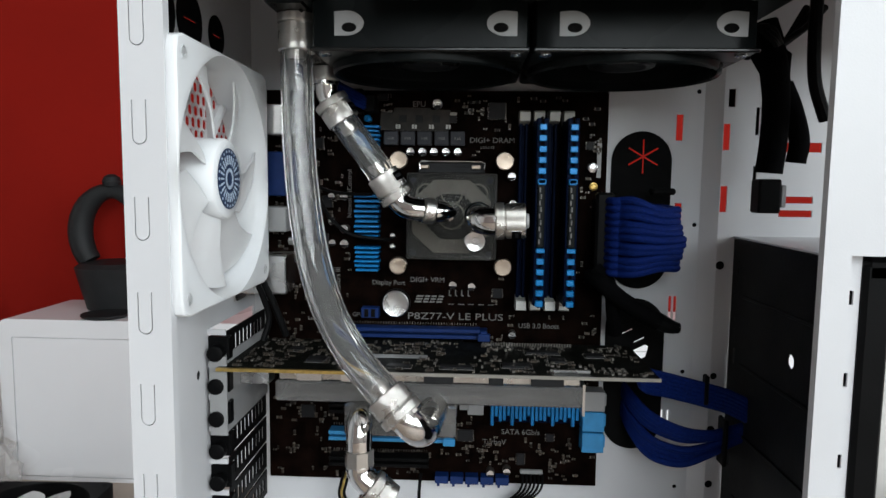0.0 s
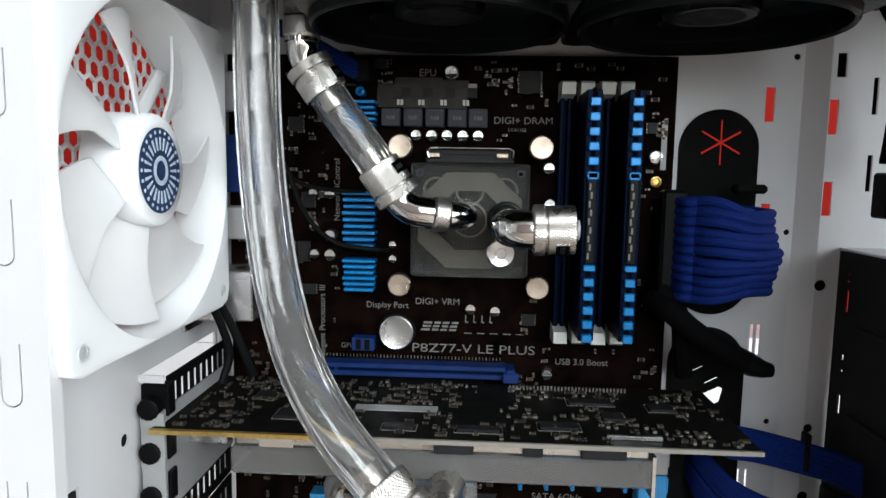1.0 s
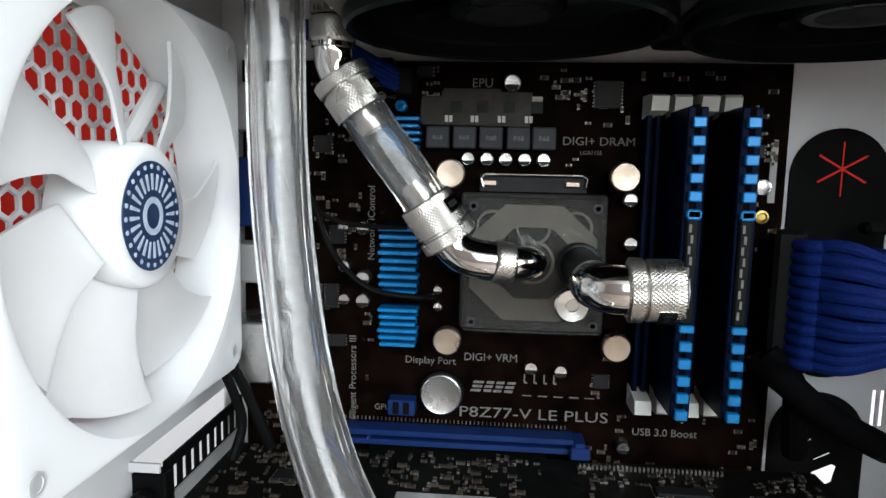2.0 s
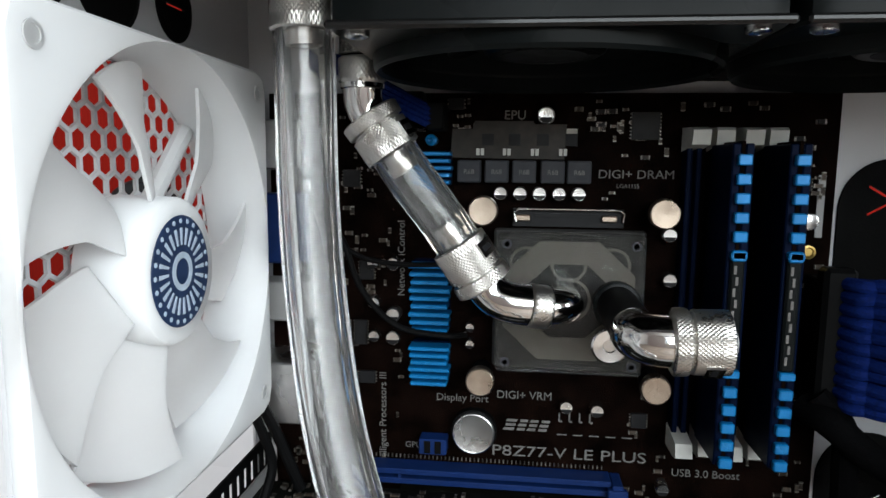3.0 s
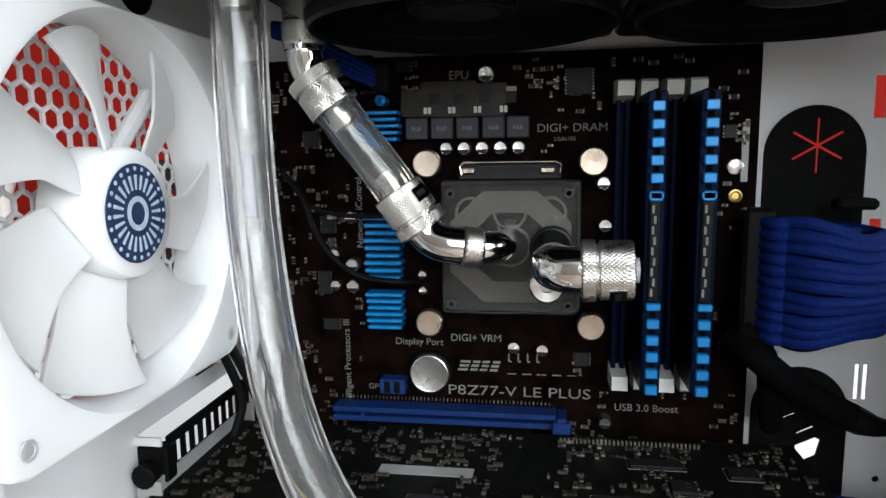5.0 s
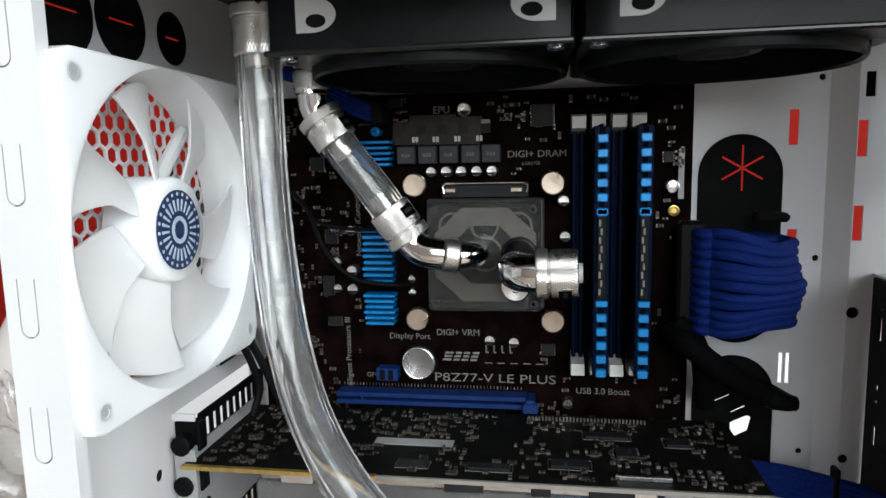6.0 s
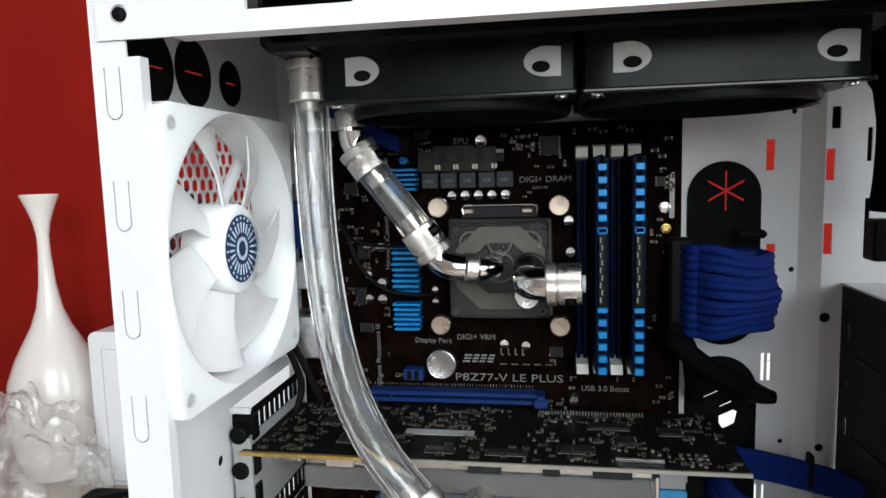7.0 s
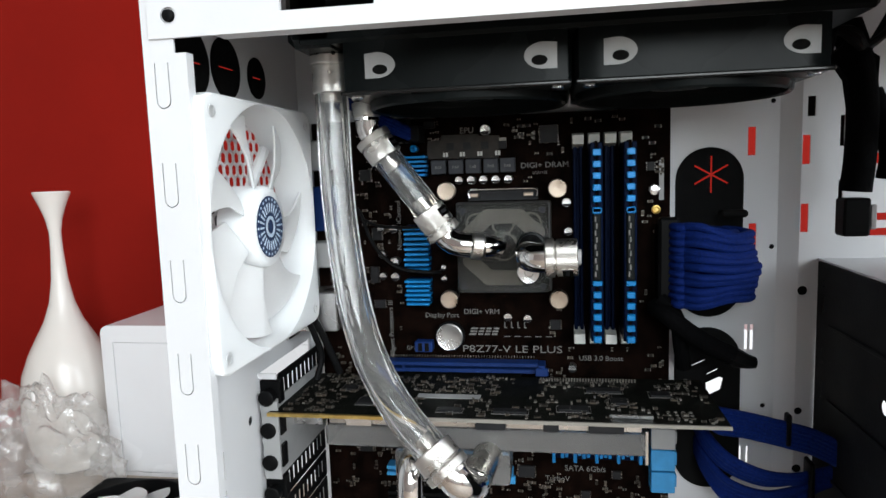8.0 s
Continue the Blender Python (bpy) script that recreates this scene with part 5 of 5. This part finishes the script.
# ---- radiator with two fans ----
rad = thing("radiator", (0.15, -0.068, 0.480), "long black radiator under the case top", "radiator")
part("radiator_body", Geo().box(0.0080, 0.2880, -0.1300, -0.0060, 0.4640, 0.4960, 0.002), M_GLOSSBLACK, rad)
part("end_tank", Geo().box(0.0020, 0.0290, -0.1300, -0.0060, 0.4628, 0.4960, 0.004), M_GLOSSBLACK, rad)
fins = Geo()
for i in range(60):
    x = 0.032 + i * 0.0039
    fins.box(x, x + 0.0005, -0.124, -0.012, 0.4622, 0.4642)
tagged(part("cooling_fins", fins, M_FIN, rad), kind="stuff")
rf = fan("radiator_fan", 0.1195, 0.0265, 9, "black radiator fan with glossy frame and pale corner pads", M_GLOSSBLACK, M_GLOSSBLACK, "radiator fans under the case top", hub_r=0.021)
part("lower_ring", Geo().lathe((0, 0, -0.001), (0, 0, 1), [(0, 0.0585), (0.0050, 0.0580), (0.0062, 0.0570), (0.0050, 0.0555), (0.0, 0.0555)], 64, caps=False), M_GLOSSBLACK, rf)
part("hub_label", Geo().lathe((0, 0, -0.0022), (0, 0, 1), [(0, 0.0150), (0.0009, 0.0148)], 36), M_FIN, rf)
for sx, flat, tipx, hx in ((-1, -0.0460, -0.0300, -0.0380), (1, 0.0525, 0.0362, 0.0438)):
    w = abs(flat - tipx)
    pad = [(flat, -0.0143 - 0.0060), (flat, -0.0143 + 0.0066)]
    pad += [(flat - sx * w * (0.38 + 0.62 * math.cos(a)), -0.0143 + 0.0066 * math.sin(a)) for a in np.linspace(1.5, -1.5, 18)]
    pd = part("corner_pad", Geo().prism(pad, 0.0590, 0.0602, 1), M_LIGHTGREY, rf, "pale grey corner pad with a black patch for its dark hole")
    # no real hole: a black disc on the pad gives its inner shade
    part("pad_hole_patch", Geo().prism([(hx + 0.0040 * math.cos(a), -0.0120 + 0.0025 * math.sin(a)) for a in np.linspace(0, 2 * math.pi, 20, endpoint=False)], 0.0601, 0.0605, 1), M_RUBBER, pd)
for sx in (-1, 1):
    part("fan_screw", Geo().lathe((sx * 0.0525, 0.0525, 0.0), (sx * 0.0525, 0.0525, 1), [(0, 0.0034), (0.0012, 0.0034), (0.0016, 0.0026), (0.0010, 0.0016)], 18), M_SILVER, rf)
part("frame_rail", Geo().box(-0.0595, 0.0595, 0.0590, 0.0612, -0.0018, 0.0006, 0.0008), M_SHINYBLACK, rf)
FZ = 0.4375
rf.matrix_basis = Matrix.Translation((0.0900, -0.0680, FZ)) @ pose(0, 0, 0, 180, 0, 0)
copy_thing(rf, Matrix.Translation((0.2110, -0.0680, FZ)) @ pose(0, 0, 0, 180, 0, 0))

# ---- cables ----


def cable(g, pts, r, n=9, k=8):
    g.sweep(spline(pts, k), r, n)
    return g


rnd = random.Random(5)
loom = thing("blue_power_loom", (0.24, -0.03, 0.33), "thick loop of blue sleeved power cables into the grommet", "cable loom")
for i in range(11):
    for layer in range(2):
        z = 0.3055 + 0.0050 * i
        zt = 0.3095 + 0.0041 * i
        out = (0.0430 if layer == 0 else 0.0300) - 0.0012 * abs(i - 5)
        xr = (0.2690 if layer == 0 else 0.2610) - 0.0006 * abs(i - 4) + rnd.uniform(-0.001, 0.001)
        g = cable(Geo(), [(0.2140, -0.0120, z), (0.2190, -0.0240 - 0.006 * layer, z), (0.2300, -out, z + rnd.uniform(-0.001, 0.001)), (0.2480, -out * 0.97, zt + rnd.uniform(-0.001, 0.001)),
                          (xr - 0.004, -out * 0.66, zt - 0.0005), (xr, -out * 0.30, zt - 0.001), (xr - 0.006, -0.002, zt), (xr - 0.014, 0.010, zt)], 0.0027)
        part("sleeved_cable", g, M_SLEEVE, loom)
part("plug", Geo().box(0.2072, 0.2205, -0.0220, -0.0125, 0.3010, 0.3615, 0.0018), M_BLACK, loom, "black cable plug")
part("cable_comb", Geo().box(0.2470, 0.2640, -0.0160, -0.0060, 0.3600, 0.3650, 0.0016), M_RUBBER, loom)

ribbon = thing("blue_card_loom", (0.26, -0.03, 0.23), "flat band of blue sleeved cables running to the drive cage", "cable loom")
for i in range(6):
    dz = 0.0027 * (i - 2.5) - 0.004
    g = cable(Geo(), [(0.2320, -0.0560, 0.2460 + dz * 0.5), (0.2400, -0.0450, 0.2385 + dz), (0.2600, -0.0340, 0.2315 + dz), (0.2860, -0.0310, 0.2245 + dz), (0.3050, -0.0320, 0.2190 + dz), (0.3240, -0.0420, 0.2090 + dz), (0.3300, -0.0520, 0.195 + dz)], 0.0022)
    part("sleeved_cable", g, M_SLEEVE, ribbon)
part("cable_tie", Geo().box(0.2845, 0.2875, -0.0345, -0.0275, 0.2140, 0.2350, 0.0008), M_BLACK, ribbon)
low = thing("blue_lower_loom", (0.26, -0.02, 0.19), "hanging loops of blue sleeved cables below the card", "cable loom")
for i in range(9):
    sag = 0.0032 * i + (0.0045 if i > 3 else 0.0)
    off = rnd.uniform(-0.002, 0.002)
    g = cable(Geo(), [(0.2380, 0.0100, 0.2150 - sag * 0.7), (0.2400, -0.0100, 0.2125 - sag * 0.9), (0.2500, -0.0260 + off, 0.2040 - sag), (0.2700, -0.0320 + off, 0.1960 - sag * 0.85), (0.2900, -0.0300 + off, 0.1930 - sag * 0.55), (0.3060, -0.0300, 0.1960 - sag * 0.35), (0.3180, -0.030, 0.200 - sag * 0.3)], 0.0026)
    part("sleeved_cable", g, M_SLEEVE, low)
part("cable_tie", Geo().box(0.2985, 0.3015, -0.0365, -0.0230, 0.1700, 0.2040, 0.001), M_BLACK, low)
eps = thing("blue_processor_cable", (0.02, -0.012, 0.43), "blue sleeved processor power cable at the board's top", "cable loom")
for i in range(4):
    for j in range(2):
        g = cable(Geo(), [(-0.0060, -0.0120 - 0.004 * j, 0.4440 + 0.0014 * i), (0.0080, -0.0160 - 0.004 * j, 0.4400 + 0.0016 * i), (0.0236, -0.0190 - 0.004 * j, 0.4290 + 0.0022 * i), (0.0330, -0.0180 - 0.004 * j, 0.4240 + 0.0022 * i), (0.0440, -0.0160 - 0.003 * j, 0.4190 + 0.0020 * i)], 0.0021)
        part("sleeved_cable", g, M_SLEEVE, eps)
part("plug", Geo().box(0.0425, 0.0500, -0.0210, -0.0012, 0.4165, 0.4280, 0.0006), M_BLACK, eps)

data = thing("black_data_cable", (0.22, -0.02, 0.30), "thick black data cable crossing the lower grommet", "cable")
part("sleeve", cable(Geo(), [(0.2060, -0.0150, 0.3010), (0.2120, -0.0280, 0.2980), (0.2240, -0.0300, 0.2880), (0.2380, -0.0300, 0.2790), (0.2520, -0.0300, 0.2720)], 0.0062, 14), M_BLACKSLEEVE, data)
part("plug", Geo().sweep([(0.2500, -0.0300, 0.2730), (0.2560, -0.0300, 0.2700), (0.2620, -0.0295, 0.2680), (0.2660, -0.029, 0.2675)], [0.0062, 0.0060, 0.0046, 0.0038], 10), M_BLACK, data)
part("strand", cable(Geo(), [(0.2080, -0.0200, 0.3080), (0.2180, -0.0240, 0.2960), (0.2220, -0.0200, 0.2750), (0.2250, -0.0150, 0.2600)], 0.0052, 10), M_BLACKSLEEVE, data)

hang = thing("hanging_black_cables", (0.32, -0.03, 0.42), "bundle of black cables hanging from the case top", "cable loom")
part("main_sleeve", cable(Geo(), [(0.3180, -0.0300, 0.4750), (0.3230, -0.0330, 0.4560), (0.3270, -0.0340, 0.4300), (0.3275, -0.0330, 0.4000), (0.3260, -0.0320, 0.3760)], 0.0088, 14), M_BLACKSLEEVE, hang)
part("flap", Geo().prism([(0.3080, 0.4560), (0.3180, 0.4660), (0.3340, 0.4540), (0.3330, 0.4200), (0.3200, 0.4230), (0.3170, 0.4420)], -0.0380, -0.0300, 1), M_BLACKSLEEVE, hang)
part("side_sleeve", cable(Geo(), [(0.3330, -0.0300, 0.4350), (0.3390, -0.0330, 0.4180), (0.3440, -0.0340, 0.3980), (0.3430, -0.0330, 0.3830)], 0.0065, 12), M_BLACKSLEEVE, hang)
part("plug", Geo().box(0.3175, 0.3325, -0.0390, -0.0250, 0.3490, 0.3720, 0.0012), M_BLACK, hang, "black cable plug")
part("pale_clip", Geo().box(0.3330, 0.3365, -0.0370, -0.0280, 0.3530, 0.3680, 0.0006), M_LIGHTGREY, hang)
for i in range(3):
    part("loop", cable(Geo(), [(0.3020 + 0.003 * i, -0.0300, 0.4600 - 0.004 * i), (0.3080, -0.0420, 0.4690), (0.3180, -0.0440, 0.4680 - 0.003 * i), (0.3260, -0.0380, 0.4600), (0.3340 + 0.006 * i, -0.0300, 0.4650 + 0.004 * i), (0.3500 + 0.006 * i, -0.02, 0.4880)], 0.0024), M_BLACK, hang)
part("ribbed_cable", cable(Geo(), [(0.3420, -0.0500, 0.4850), (0.3400, -0.0540, 0.4600), (0.3420, -0.0540, 0.4330), (0.3520, -0.0500, 0.4100)], 0.0040, 10), M_BLACK, hang)

hang.location.x -= 0.006

wire = thing("thin_fan_wire", (0.01, -0.02, 0.35), "thin black fan wire looping across the board", "cable")
part("wire", cable(Geo(), [(-0.0050, -0.0180, 0.3800), (0.0060, -0.0210, 0.3680), (0.0120, -0.0220, 0.3520), (0.0200, -0.0210, 0.3390), (0.0330, -0.0190, 0.3290), (0.0520, -0.0170, 0.3260), (0.0600, -0.0100, 0.3250)], 0.0014), M_BLACK, wire)
part("wire", cable(Geo(), [(0.0060, -0.0210, 0.3650), (0.0180, -0.0210, 0.3600), (0.0330, -0.0190, 0.3580), (0.0480, -0.0170, 0.3580)], 0.0012), M_BLACK, wire)
fw = thing("fan_cable", (-0.02, -0.04, 0.28), "black fan cable hanging below the white fan", "cable")
part("wire", cable(Geo(), [(-0.0300, -0.0420, 0.2990), (-0.0250, -0.0400, 0.2850), (-0.0220, -0.0380, 0.2700), (-0.0250, -0.0420, 0.2550)], 0.0022), M_BLACK, fw)
part("wire", cable(Geo(), [(-0.0280, -0.0360, 0.2990), (-0.0210, -0.0340, 0.2830), (-0.0150, -0.0320, 0.2660), (-0.0120, -0.0300, 0.2560)], 0.0026), M_BLACK, fw)
hdr = thing("front_panel_wires", (0.165, -0.01, 0.14), "thin black front panel wires leaving the board's lower edge", "cable")
for i in range(6):
    x = 0.1615 + 0.0030 * i
    part("wire", cable(Geo(), [(x, -0.0050, 0.1470), (x, -0.0090, 0.1420), (x - 0.0030, -0.0080, 0.1340), (x - 0.0120, -0.0030, 0.1240), (x - 0.0280, 0.0030, 0.1120)], 0.0009, 7), M_BLACK, hdr)
bun = thing("sleeved_wires", (0.02, -0.01, 0.13), "few dark and orange wires below the board", "cable")
for i, m in enumerate((M_BLACK, M_GOLD, M_BLACK)):
    part("wire", cable(Geo(), [(0.0250 + 0.002 * i, -0.0050, 0.1450), (0.0235 + 0.002 * i, -0.0120, 0.1380), (0.0220 + 0.002 * i, -0.0100, 0.1280), (0.0250 + 0.003 * i, 0.0020, 0.1100)], 0.0011, 7), m, bun)
part("wire", cable(Geo(), [(0.0840, -0.0050, 0.1450), (0.0835, -0.0100, 0.1380), (0.0830, -0.0080, 0.1250), (0.0840, 0.0040, 0.1050)], 0.0013, 7), M_BLACK, bun)

# ---- drive cage ----
cage = thing("drive_cage", (0.37, -0.08, 0.0), "black steel drive cage in the case front", "drive cage")
cl = part("cage_side", Geo().box(0.3130, 0.3142, -0.1500, 0.0020, -0.0085, 0.3285), M_CAGE, cage)
k = Geo()
for z0, z1 in ((0.296, 0.308), (0.3125, 0.3135), (0.3165, 0.3172), (0.262, 0.2635), (0.269, 0.272), (0.238, 0.249), (0.205, 0.207), (0.16, 0.17)):
    k.box(0.30, 0.33, -0.0100, -0.0070, z0, z1)
k.cyl((0.30, -0.093, 0.262), (0.33, -0.093, 0.262), 0.0045, 12)
cut(cl, k)
part("cage_top", Geo().box(0.3142, 0.4300, -0.1500, 0.0020, 0.3273, 0.3285), M_CAGE, cage)
part("cage_side", Geo().box(0.4288, 0.4300, -0.1500, -0.1250, -0.0085, 0.3273).box(0.4288, 0.4300, -0.0300, 0.0020, -0.0085, 0.3273).box(0.4288, 0.4300, -0.1250, -0.0300, 0.3000, 0.3273), M_CAGE, cage)
for i in range(6):
    z = 0.025 + 0.049 * i
    part("tray_rail", Geo().box(0.3142, 0.3180, -0.1480, -0.0160, z, z + 0.003).box(0.4250, 0.4288, -0.1480, -0.0160, z, z + 0.003), M_CAGE, cage)
    part("side_bead", Geo().box(0.3118, 0.3130, -0.1440, -0.0200, z + 0.018, z + 0.0205, 0.0004), M_CAGE, cage)
bag = Geo()
vs, fs = [], []
for j in range(41):
    for i in range(15):
        u, v = i / 14, j / 40
        x = 0.3215 + 0.082 * u
        y = -0.1560 + 0.010 * noise.noise(Vector((u * 3, v * 6, 2))) + 0.004 * noise.noise(Vector((u * 9, v * 15, 5)))
        vs.append((x, y, 0.0400 + 0.280 * v))
for j in range(40):
    for i in range(14):
        fs.append((j * 15 + i, j * 15 + i + 1, (j + 1) * 15 + i + 1, (j + 1) * 15 + i))
b2 = len(vs)
vs += [(x, y + 0.004, z) for x, y, z in vs]
fs += [tuple(b2 + q for q in reversed(f)) for f in fs]
rim = [i for i in range(15)] + [j * 15 + 14 for j in range(1, 41)] + [40 * 15 + i for i in range(13, -1, -1)] + [j * 15 for j in range(39, 0, -1)]
fs += [(rim[i], rim[(i + 1) % len(rim)], rim[(i + 1) % len(rim)] + b2, rim[i] + b2) for i in range(len(rim))]
single("grey_bag", bag.add(vs, fs), M_GREY, "wrinkled grey plastic bag inside the open drive bay", "bag", at=(0.36, -0.155, 0.04))
